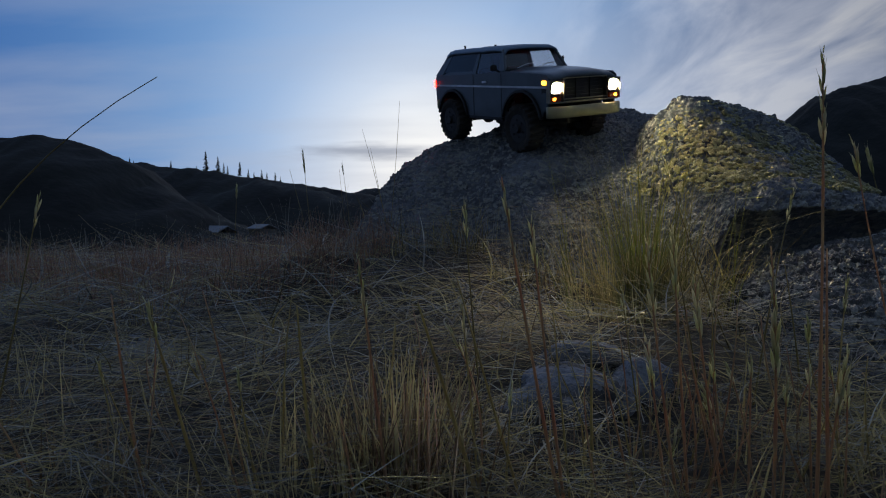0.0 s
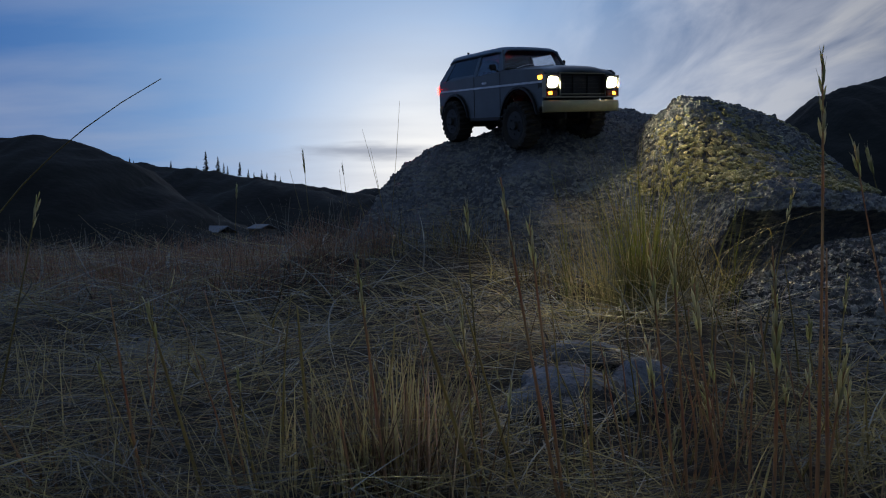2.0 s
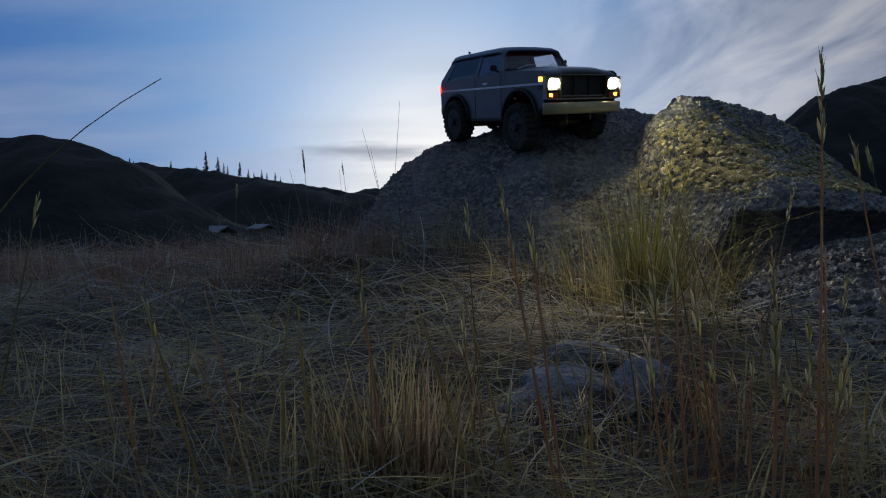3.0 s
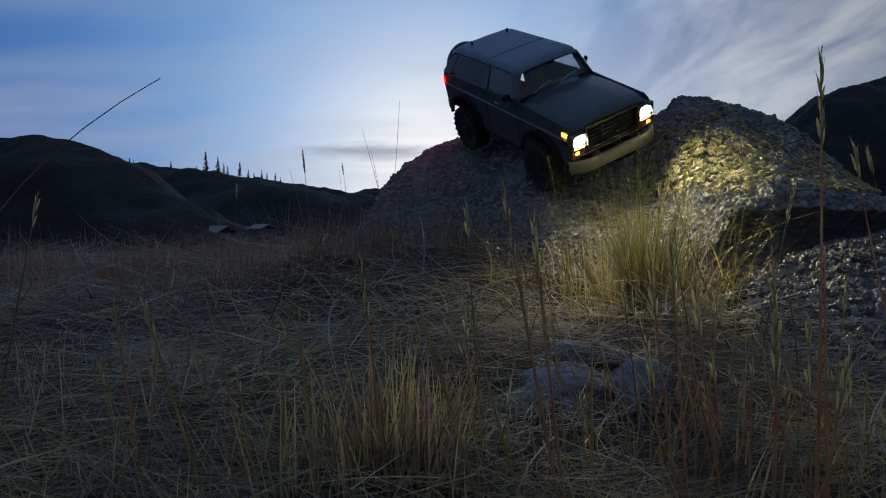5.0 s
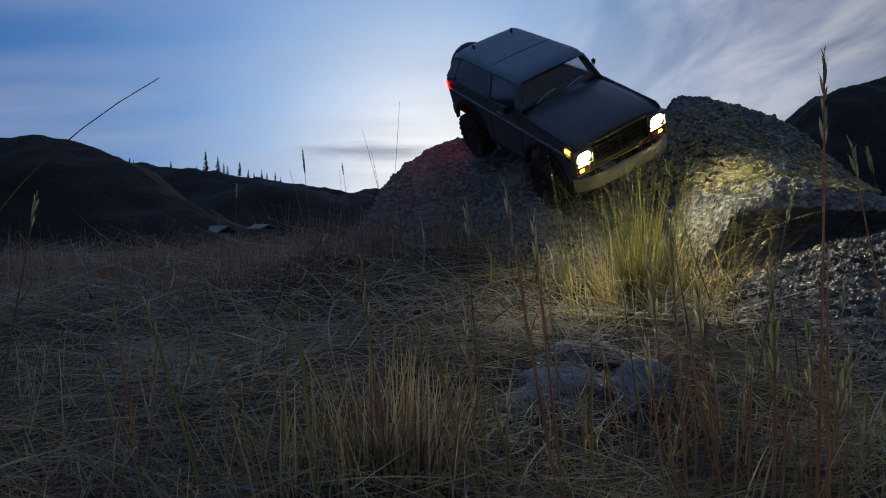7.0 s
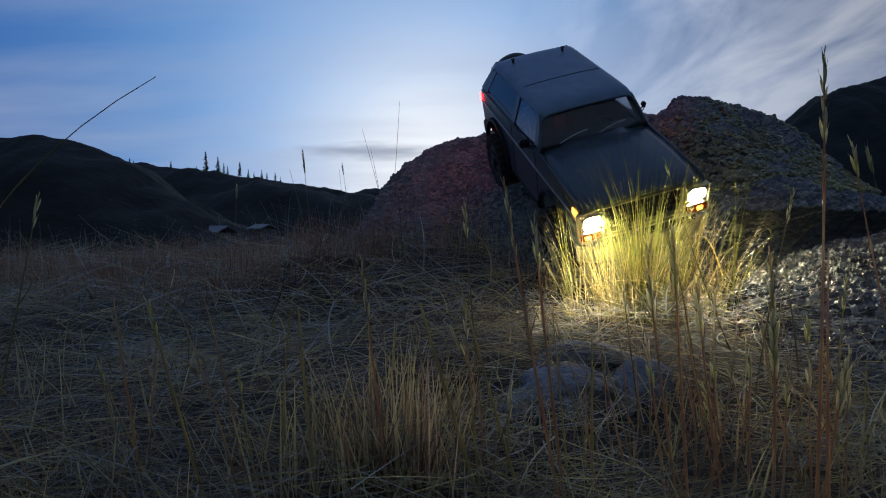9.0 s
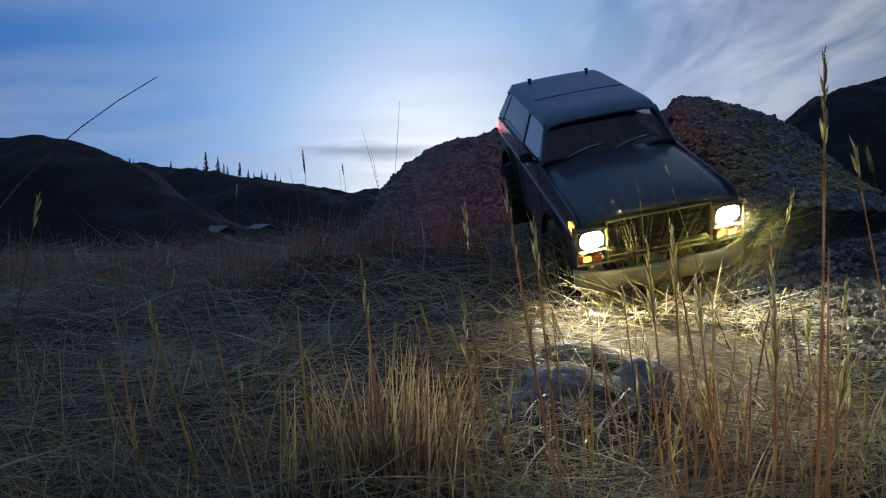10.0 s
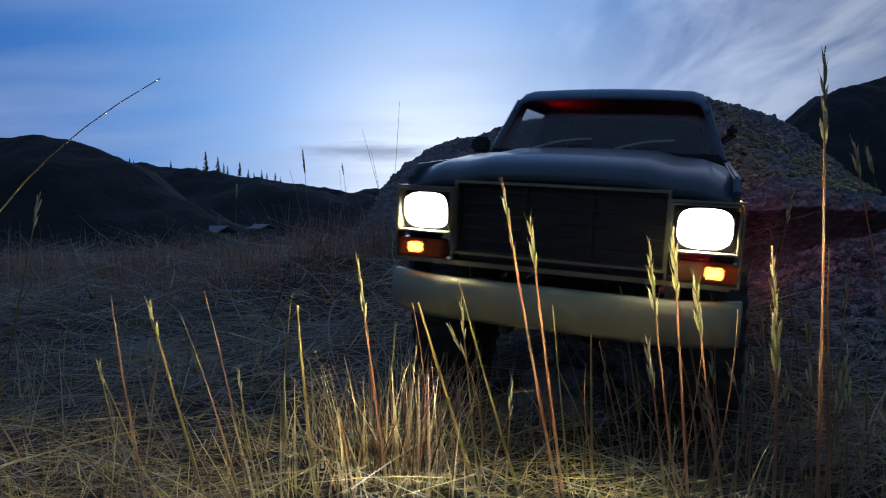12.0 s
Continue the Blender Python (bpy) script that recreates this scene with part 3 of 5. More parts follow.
def hood():
    bm = bmesh.new()
    nx, ny = 10, 12
    xs = [0.088, 0.11, 0.14, 0.17, 0.20, 0.225, 0.242, 0.251, 0.256, 0.2585]
    zs = [0.2035, 0.2035, 0.2025, 0.201, 0.1985, 0.196, 0.193, 0.1895, 0.186, 0.182]
    top, low = [], []
    for x, z in zip(xs, zs):
        r = []
        for j in range(ny + 1):
            y = -0.096 + 0.192 * j / ny
            u = abs(y) / 0.096
            crown = 0.004 * (1 - u ** 2) + (0.003 if u < 0.62 else 0) - 0.004 * max(0, u - 0.85) / 0.15
            r.append((x, y, z + crown))
        top.append([bm.verts.new(p) for p in r])
        low.append([bm.verts.new((p[0] - 0.003, p[1], p[2] - 0.006)) for p in r])
    for g, flip in ((top, False), (low, True)):
        for i in range(nx - 1):
            for j in range(ny):
                f = (g[i][j], g[i + 1][j], g[i + 1][j + 1], g[i][j + 1])
                bm.faces.new(f[::-1] if flip else f)
    for i in range(nx - 1):
        bm.faces.new((top[i][0], low[i][0], low[i + 1][0], top[i + 1][0]))
        bm.faces.new((top[i][ny], top[i + 1][ny], low[i + 1][ny], low[i][ny]))
    for j in range(ny):
        bm.faces.new((top[0][j], top[0][j + 1], low[0][j + 1], low[0][j]))
        bm.faces.new((top[-1][j], low[-1][j], low[-1][j + 1], top[-1][j + 1]))
    return bm


def roof(x0, x1, half, z):
    """A gently crowned shell with rounded shoulders."""
    bm = bmesh.new()
    nx, ny = 14, 16
    top, low = [], []
    for i in range(nx + 1):
        u = i / nx
        x = x0 + (x1 - x0) * u
        ends = min(1.0, min(u, 1 - u) * nx / 1.6)
        drop_x = 0.008 * (1 - ends) ** 2
        r = []
        for j in range(ny + 1):
            t = -1 + 2 * j / ny
            y = half * math.sin(t * math.pi / 2) if abs(t) < 1 else half * t
            sh = abs(y) / half
            r.append((x, y, z - 0.003 * sh ** 2 - 0.010 * max(0, (sh - 0.86) / 0.14) ** 2 - drop_x))
        top.append([bm.verts.new(p) for p in r])
        low.append([bm.verts.new((p[0], p[1] * 0.97, p[2] - 0.004)) for p in r])
    for i in range(nx):
        for j in range(ny):
            bm.faces.new((top[i][j], top[i + 1][j], top[i + 1][j + 1], top[i][j + 1]))
            bm.faces.new((low[i][j], low[i][j + 1], low[i + 1][j + 1], low[i + 1][j]))
        bm.faces.new((top[i][0], low[i][0], low[i + 1][0], top[i + 1][0]))
        bm.faces.new((top[i][ny], top[i + 1][ny], low[i + 1][ny], low[i][ny]))
    for j in range(ny):
        bm.faces.new((top[0][j], top[0][j + 1], low[0][j + 1], low[0][j]))
        bm.faces.new((top[nx][j], low[nx][j], low[nx][j + 1], top[nx][j + 1]))
    return bm


def ring_frame(bm, outer, inner, y0, y1):
    """A frame between two outlines in y and z of equal count, from x = y0 to y1."""
    n = len(outer)
    rows = [[bm.verts.new((x, a, b)) for a, b in o] for o in (outer, inner) for x in (y0, y1)]
    o0, o1, i0, i1 = rows
    for k in range(n):
        j = (k + 1) % n
        bm.faces.new((o0[k], o0[j], o1[j], o1[k]))
        bm.faces.new((i0[k], i1[k], i1[j], i0[j]))
        bm.faces.new((o1[k], o1[j], i1[j], i1[k]))
        bm.faces.new((o0[k], i0[k], i0[j], o0[j]))


def rect(y, z, w, h):
    return [(y - w / 2, z - h / 2), (y + w / 2, z - h / 2), (y + w / 2, z + h / 2), (y - w / 2, z + h / 2)]


def oblong(i, n, half_w, half_h, power):
    c, q = math.cos(2 * math.pi * i / n), math.sin(2 * math.pi * i / n)
    return half_w * math.copysign(abs(c) ** power, c), half_h * math.copysign(abs(q) ** power, q)


def hooded(bm, y, z, n=28):
    """The lamp's housing: a rounded tube whose lower lip is cut back, with a flat surround out to the bezel."""
    rings = []
    for half_w, half_h, power, lip, x in ((0.0172, 0.0129, 0.25, 0, 0.234), (0.0172, 0.0129, 0.25, 0, 0.2600), (0.0146, 0.0117, 0.62, 0, 0.2605),
                                          (0.0144, 0.0116, 0.62, 1, 0.2650), (0.0141, 0.0114, 0.62, 1, 0.2650), (0.0141, 0.0114, 0.62, 0, 0.236)):
        ring = []
        for i in range(n):
            dy, dz = oblong(i, n, half_w, half_h, power)
            cut = 0.0042 * max(0.0, -dz / half_h) if lip else 0.0
            ring.append(bm.verts.new((x - cut, y + dy, z + dz)))
        rings.append(ring)
    for p, q in zip(rings, rings[1:]):
        for i in range(n):
            bm.faces.new((p[i], p[(i + 1) % n], q[(i + 1) % n], q[i]))


def pillow(bm, y, z, half_w, half_h, x0, x1, n=28):
    """A lens with a rounded oblong outline and a domed face, from x0 to x1."""
    rings = []
    for x, k in ((x0, 1.0), (x0 + 0.7 * (x1 - x0), 1.0), (x0 + 0.9 * (x1 - x0), 0.86), (x1, 0.55)):
        ring = []
        for i in range(n):
            dy, dz = oblong(i, n, k * half_w, k * half_h, 0.62)
            ring.append(bm.verts.new((x, y + dy, z + dz)))
        rings.append(ring)
    for p, q in zip(rings, rings[1:]):
        for i in range(n):
            bm.faces.new((p[i], p[(i + 1) % n], q[(i + 1) % n], q[i]))
    bm.faces.new(rings[0][::-1]), bm.faces.new(rings[-1])


def spare_mesh():
    """A spare wheel under a smooth cover, its axle along y."""
    bm = bmesh.new()
    prof = [(0.0, -0.020), (0.030, -0.021), (0.045, -0.019), (0.0525, -0.012), (0.0545, 0.0), (0.0525, 0.012), (0.045, 0.019), (0.030, 0.021), (0.0, 0.020)]
    n = 48
    rings = [[bm.verts.new((r * math.cos(2 * math.pi * i / n), w, r * math.sin(2 * math.pi * i / n))) for i in range(n)] for r, w in prof[1:-1]]
    for p, q in zip(rings, rings[1:]):
        for i in range(n):
            bm.faces.new((p[i], p[(i + 1) % n], q[(i + 1) % n], q[i]))
    bm.faces.new(rings[0][::-1]), bm.faces.new(rings[-1])
    return bm


def build_truck():
    t = new("model_truck")
    tagged(t, "dark blue model off-road truck with lit headlights", "model car")
    B = bmesh.new
    ROOF_Z = 0.2655
    for s in (-1, 1):
        side = part("body_side", body_side(s), M_PAINT, t)
        bm = B()
        prism(bm, [(-0.246, 0.168), (0.250, 0.163), (0.250, 0.1675), (-0.246, 0.1725)], s * 0.1002, s * 0.1022, 0.0006)
        part("trim_strip", bm, M_TRIM, side, "bright silver side trim")
        for cx in (-BASE, BASE):
            bm = B()
            outer, inner = arch(cx, 0.079, 13), arch(cx, 0.074, 13)
            prism(bm, outer + inner[::-1], s * 0.098, s * 0.106, 0.001)
            part("wheel_arch", bm, M_BLACK, side)
        bm = B()
        prism(bm, [(-0.078, 0.086), (0.078, 0.086), (0.074, 0.096), (-0.074, 0.096)], s * 0.090, s * 0.101, 0.002)
        part("rocker", bm, M_BLACK, side)
        bm = B()
        block(bm, (-0.01, s * 0.1005 - 0.0015, 0.176), (0.012, s * 0.1005 + 0.0015, 0.181), 0.001)
        part("door_handle", bm, M_TRIM, side, "small silver door handle")
        for gx in (0.0735, -0.0525):
            bm = B()
            prism(bm, [(gx, 0.095), (gx + 0.002, 0.095), (gx + 0.002, 0.198), (gx, 0.198)], s * 0.0995, s * 0.1006)
            part("door_gap", bm, M_BLACK, side)
        # front side marker
        bm = B()
        block(bm, (0.232, s * 0.1005 - 0.0015, 0.1705), (0.250, s * 0.1005 + 0.0018, 0.1795), 0.001)
        part("side_marker", bm, M_AMBER, t, "lit amber side marker")
        # cabin side: pillars and panes lean in towards the roof
        lo, hi = s * 0.0965, s * 0.0765
        zl, zh = 0.197, ROOF_Z - 0.0105

        def panel(x0, x1, X1, X0, name, mat, z0=zl, z1=zh, thick=0.003, out=0.0, label=""):
            f0, f1 = (z0 - zl) / (zh - zl), (z1 - zl) / (zh - zl)
            ya, yb = lo + (hi - lo) * f0 + s * out, lo + (hi - lo) * f1 + s * out
            b = B()
            c = [(x0, ya, z0), (x1, ya, z0), (X1, yb, z1), (X0, yb, z1)]
            slab(b, c if s < 0 else c[::-1], thick)
            return part(name, b, mat, t, label)

        panel(0.060, 0.086, 0.052, 0.040, "pillar", M_PAINT)
        panel(-0.062, -0.045, -0.045, -0.058, "pillar", M_PAINT)
        panel(-0.252, -0.215, -0.180, -0.205, "pillar", M_PAINT)
        panel(-0.215, -0.062, -0.058, -0.180, "quarter_panel", M_PAINT, z0=zl, z1=zl + 0.008)
        panel(-0.215, -0.062, -0.058, -0.180, "quarter_panel", M_PAINT, z0=zh - 0.008, z1=zh)
        panel(-0.215, -0.062, -0.058, -0.180, "side_window", M_TINTED, z0=zl + 0.006, z1=zh - 0.006, thick=0.0015, out=-0.001, label="dark tinted side window")
        panel(-0.047, 0.062, 0.042, -0.047, "door_window", M_DOOR_GLASS, z0=zl + 0.002, z1=zh - 0.002, thick=0.0012, out=-0.0015, label="clear door window")
        # door mirror
        bm = B()
        wide, high = (0.018, 0.014) if s < 0 else (0.008, 0.009)
        ya, zb = (s * 0.104, 0.205) if s < 0 else (0.097, 0.224)
        block(bm, (0.058, min(ya, ya + s * wide), zb), (0.067, max(ya, ya + s * wide), zb + high), 0.0025)
        rod(bm, (0.064, s * 0.093, zb - 0.004), (0.064, ya + s * 0.004, zb + 0.003), 0.0015)
        rod(bm, (0.069, s * 0.093, zb - 0.007), (0.064, ya + s * 0.007, zb + 0.001), 0.0011)
        part("door_mirror", bm, M_BLACK, t, "black door mirror on a bracket")
        # headlight: an open bezel with the lit lamp set back in it
        y, z = s * 0.0832, 0.1636
        bm = B()
        hooded(bm, y, z)
        lamp = part("headlight", bm, M_BLACK, t, "rectangular headlight in a chrome bezel")
        bm = B()
        ring_frame(bm, rect(y, z, 0.0365, 0.0278), rect(y, z, 0.0340, 0.0252), 0.2515, 0.2668)
        part("bezel", bm, M_CHROME, lamp, "chrome bezel")
        bm = B()
        block(bm, (0.2315, y - 0.0172, z - 0.0129), (0.2342, y + 0.0172, z + 0.0129))
        part("back_plate", bm, M_BLACK, lamp)
        bm = B()
        pillow(bm, y, z, 0.0138, 0.0112, 0.2490, 0.2605)
        part("bulb", bm, M_LAMP, lamp, "blazing white lamp")
        bm = B()
        block(bm, (0.252, s * 0.0865 - 0.0165, 0.1335), (0.2635, s * 0.0865 + 0.0165, 0.1452), 0.0015)
        turn = part("turn_signal", bm, M_AMBER_LENS, t, "amber turn signal lens")
        bm = B()
        block(bm, (0.2625, s * 0.090 - 0.005, 0.136), (0.2645, s * 0.090 + 0.005, 0.143), 0.001)
        part("bulb", bm, M_AMBER, turn, "glowing amber bulb")
        bm = B()
        ring_frame(bm, rect(s * 0.0835, 0.1555, 0.0395, 0.0475), rect(s * 0.0835, 0.1555, 0.0370, 0.0448), 0.2515, 0.2650)
        part("lamp_surround", bm, M_CHROME, t, "thin chrome surround")
        # glowing block added for the tail light's back glow, not a separate lamp
        bm = B()
        block(bm, (-0.2455, s * 0.0895 - 0.003, 0.172), (-0.2425, s * 0.0895 + 0.003, 0.179), 0.0006)
        part("tail_glow", bm, M_TAIL_GLOW, t, "red glow of the tail light inside")
        # tail lamp
        bm = B()
        block(bm, (-0.2545, s * 0.0955 - 0.0055, 0.1655), (-0.2475, s * 0.0955 + 0.0062, 0.1845), 0.0012)
        part("tail_light", bm, M_TAIL, t, "lit red tail light")
    part("hood", hood(), M_PAINT, t, smooth=True)
    bm = B()
    block(bm, (0.075, -0.095, 0.197), (0.092, 0.095, 0.2085), 0.002)
    part("cowl", bm, M_BLACK, t)
    # front: panel, grille, chrome surround
    bm = B()
    block(bm, (0.238, -0.0645, 0.128), (0.2515, 0.0645, 0.188), 0.002)
    part("front_panel", bm, M_BLACK, t)
    bm = B()
    ring_frame(bm, rect(0, 0.1605, 0.129, 0.047), rect(0, 0.1605, 0.1255, 0.0435), 0.2515, 0.2625)
    grille = part("grille", bm, M_CHROME, t, "dark grille in a thin chrome surround")
    for k in range(5):
        bm = B()
        block(bm, (0.2513, -0.0625, 0.1445 + 0.008 * k), (0.2550, 0.0625, 0.1465 + 0.008 * k), 0.0006)
        part("grille_bar", bm, M_BLACK, grille)
    for y in (-0.0205, 0.0205):
        bm = B()
        block(bm, (0.2513, y - 0.001, 0.1395), (0.2556, y + 0.001, 0.1815), 0.0004)
        part("grille_bar", bm, M_BLACK, grille)
    bm = B()
    prism(bm, [(0.2520, 0.1300), (0.2635, 0.1300), (0.2635, 0.1330), (0.2520, 0.1330)], -0.099, 0.099, 0.0008)
    part("lower_trim", bm, M_CHROME, t, "thin chrome strip under the lamps")
    # bumpers
    for x, s, z0 in ((0.2800, 1, 0.0985), (-0.2545, -1, 0.106)):
        bm = B()
        n = 14
        rows = []
        for j in range(n + 1):
            y = -0.106 + 0.212 * j / n
            bend = 0.018 * max(0, (abs(y) - 0.06) / 0.046) ** 2
            xx = x - s * bend
            zz = [(-0.002, 0.0), (0.0, 0.003), (0.001, 0.012), (0.0, 0.0225), (-0.003, 0.0255), (-0.008, 0.0255), (-0.008, 0.0)]
            rows.append([bm.verts.new((xx + s * dx, y, z0 + dz)) for dx, dz in zz])
        for j in range(n):
            for k in range(7):
                bm.faces.new((rows[j][k], rows[j][(k + 1) % 7], rows[j + 1][(k + 1) % 7], rows[j + 1][k]))
        bm.faces.new(rows[0]), bm.faces.new(rows[-1][::-1])
        part("bumper", bm, M_BUMPER, t, "metal bumper tinted with grass reflection", smooth=True)
        for y in (-0.055, 0.055):
            bm = B()
            block(bm, (min(x - s * 0.004, x - s * 0.055), y - 0.006, z0 + 0.006), (max(x - s * 0.004, x - s * 0.055), y + 0.006, z0 + 0.018), 0.001)
            part("bumper_mount", bm, M_BLACK, t)
    # rear panel and window
    bm = B()
    block(bm, (-0.2515, -0.0962, 0.108), (-0.2465, 0.0962, 0.197), 0.0015)
    part("tailgate", bm, M_PAINT, t)
    bm = B()
    slab(bm, [(-0.2465, 0.094, 0.196), (-0.2465, -0.094, 0.196), (-0.203, -0.075, ROOF_Z - 0.006), (-0.203, 0.075, ROOF_Z - 0.006)], 0.002)
    part("rear_window", bm, M_TINTED, t, "dark tinted rear window")
    # windscreen and its frame
    base, top = (0.0865, 0.0955, 0.2065), (0.0525, 0.076, ROOF_Z - 0.0065)
    bm = B()
    slab(bm, [(base[0] - 0.001, -base[1] + 0.004, base[2]), (base[0] - 0.001, base[1] - 0.004, base[2]), (top[0] - 0.001, top[1] - 0.004, top[2]), (top[0] - 0.001, -top[1] + 0.004, top[2])], 0.0015)
    screen = part("windscreen", bm, M_WINDSCREEN, t, "clear windscreen")
    for s in (-1, 1):
        bm = B()
        rod(bm, (base[0], s * base[1], base[2] - 0.004), (base[0] + 0.86 * (top[0] - base[0]), s * (base[1] + 0.86 * (top[1] - base[1])), base[2] + 0.86 * (top[2] - base[2])), 0.0036, sides=8)
        part("pillar", bm, M_PAINT, t)
        # wipers
        bm = B()
        y0 = -0.06 if s < 0 else 0.006
        pts = [(0.088 - 0.0345 * f * 0.16, y0 + 0.052 * f, 0.2085 + 0.052 * 0.2 * (1 - (1 - f) ** 2)) for f in np.linspace(0, 1, 7)]
        for p, q in zip(pts, pts[1:]):
            rod(bm, p, q, 0.0009, sides=6)
        part("wiper", bm, M_TRIM, screen, "thin silver wiper")
    part("roof", roof(-0.212, 0.067, 0.083, ROOF_Z), M_ROOF, t, "satin roof with sky reflection in its blue-grey", smooth=True)
    bm = B()
    seam = [(-0.045, y, ROOF_Z - 0.003 * (y / 0.082) ** 2 - 0.010 * max(0, (abs(y) / 0.082 - 0.86) / 0.14) ** 2 - 0.0002) for y in np.linspace(-0.079, 0.079, 17)]
    for p, q in zip(seam, seam[1:]):
        rod(bm, p, q, 0.0011, sides=6)
    part("roof_seam", bm, M_BLACK, t)
    for s in (-1, 1):
        for x in (-0.165,):
            bm = B()
            rod(bm, (x, s * 0.05, ROOF_Z - 0.004), (x, s * 0.05, ROOF_Z + 0.006), 0.0026, 0.0022, sides=8)
            rod(bm, (x, s * 0.05, ROOF_Z + 0.0045), (x, s * 0.05, ROOF_Z + 0.007), 0.0035, sides=8)
            part("body_post", bm, M_BLACK, t, "black body post with a clip")
    # inside
    bm = B()
    block(bm, (-0.235, -0.094, 0.112), (0.07, 0.094, 0.118))
    part("floor_pan", bm, M_BLACK, t)
    bm = B()
    block(bm, (0.045, -0.09, 0.175), (0.082, 0.09, 0.204), 0.006)
    part("dashboard", bm, M_BLACK, t)
    for s in (-1, 1):
        bm = B()
        block(bm, (-0.045, s * 0.042 - 0.026, 0.118), (0.012, s * 0.042 + 0.026, 0.15), 0.006)
        bb = pose(-0.045, 0, 0.14, 0, -14)
        tmp = B()
        block(tmp, (-0.012, s * 0.042 - 0.026, 0), (0.006, s * 0.042 + 0.026, 0.075), 0.006)
        bmesh.ops.transform(tmp, matrix=bb, verts=tmp.verts)
        me = bpy.data.meshes.new("tmp")
        tmp.to_mesh(me)
        tmp.free()
        bm.from_mesh(me)
        bpy.data.meshes.remove(me)
        part("seat", bm, M_SEAT, t, "dark red seat")
    bm = B()
    m = pose(0.035, 0.042, 0.192, 0, 62, 0)
    ring = [m @ Vector((0.017 * math.cos(a), 0.017 * math.sin(a), 0)) for a in np.linspace(0, 2 * math.pi, 17)]
    for p, q in zip(ring, ring[1:]):
        rod(bm, p, q, 0.0018, sides=6)
    rod(bm, m @ Vector((0, 0, 0)), m @ Vector((0, 0, 0.03)), 0.003, sides=6)
    rod(bm, ring[0], ring[8], 0.0015, sides=6)
    part("steering_wheel", bm, M_BLACK, t)
    # under it
    for s in (-1, 1):
        bm = B()
        block(bm, (-0.235, s * 0.033 - 0.004, 0.084), (0.245, s * 0.033 + 0.004, 0.102), 0.001)
        part("chassis_rail", bm, M_BLACK, t)
    bm = B()
    block(bm, (-0.06, -0.036, 0.070), (0.06, 0.036, 0.100), 0.006)
    part("gearbox", bm, M_BLACK, t)
    for x in (-BASE, BASE):
        bm = B()
        rod(bm, (x, -0.072, 0.08), (x, 0.072, 0.08), 0.0085, sides=12)
        bmesh.ops.create_uvsphere(bm, u_segments=12, v_segments=8, radius=0.019, matrix=Matrix.Translation((x, 0.014, 0.08)))
        part("axle", bm, M_BLACK, t)
        bm = B()
        rod(bm, (x, 0.014, 0.082), (x * 0.3, 0.004, 0.086), 0.005, sides=8)
        part("drive_shaft", bm, M_BLACK, t)
        for s in (-1, 1):
            bm = B()
            rod(bm, (x, s * 0.055, 0.082), (x * 0.93, s * 0.045, 0.150), 0.007, 0.006, sides=10)
            for k in range(6):
                f = 0.2 + 0.12 * k
                c = Vector((x, s * 0.055, 0.082)).lerp(Vector((x * 0.93, s * 0.045, 0.150)), f)
                bmesh.ops.create_cone(bm, cap_ends=True, segments=12, radius1=0.0105, radius2=0.0105, depth=0.0028, matrix=Matrix.Translation(c))
            part("shock", bm, M_BLACK, t)
    # wheels
    tyre, rim = None, None
    wheels = []
    for x in (BASE, -BASE):
        for s in (-1, 1):
            if tyre is None:
                w = part("wheel", tyre_mesh(), M_RUBBER, t, "knobbly black off-road tyre")
                r = part("rim", rim_mesh(), M_BLACK, w)
                tyre, rim = w.data, r.data
            else:
                w = new("wheel", tyre)
                w.parent = t
                w["label"] = "knobbly black off-road tyre"
                r = new("rim", rim)
                r.parent = w
            w.matrix_basis = pose(x, s * TRACK, 0.08)
            wheels.append(w)
    # spare on the tailgate
    spare = part("spare_wheel", spare_mesh(), M_BLACK, t, "spare wheel under a smooth black cover", smooth=True)
    spare.matrix_basis = pose(-0.281, -0.013, 0.184, 0, 0, 90)
    bm = B()
    block(bm, (-0.266, -0.033, 0.168), (-0.25, 0.007, 0.20), 0.002)
    part("spare_mount", bm, M_BLACK, t)
    return t, wheels


truck, truck_wheels = build_truck()


# ---- grass ----
RNG = np.random.default_rng(7)


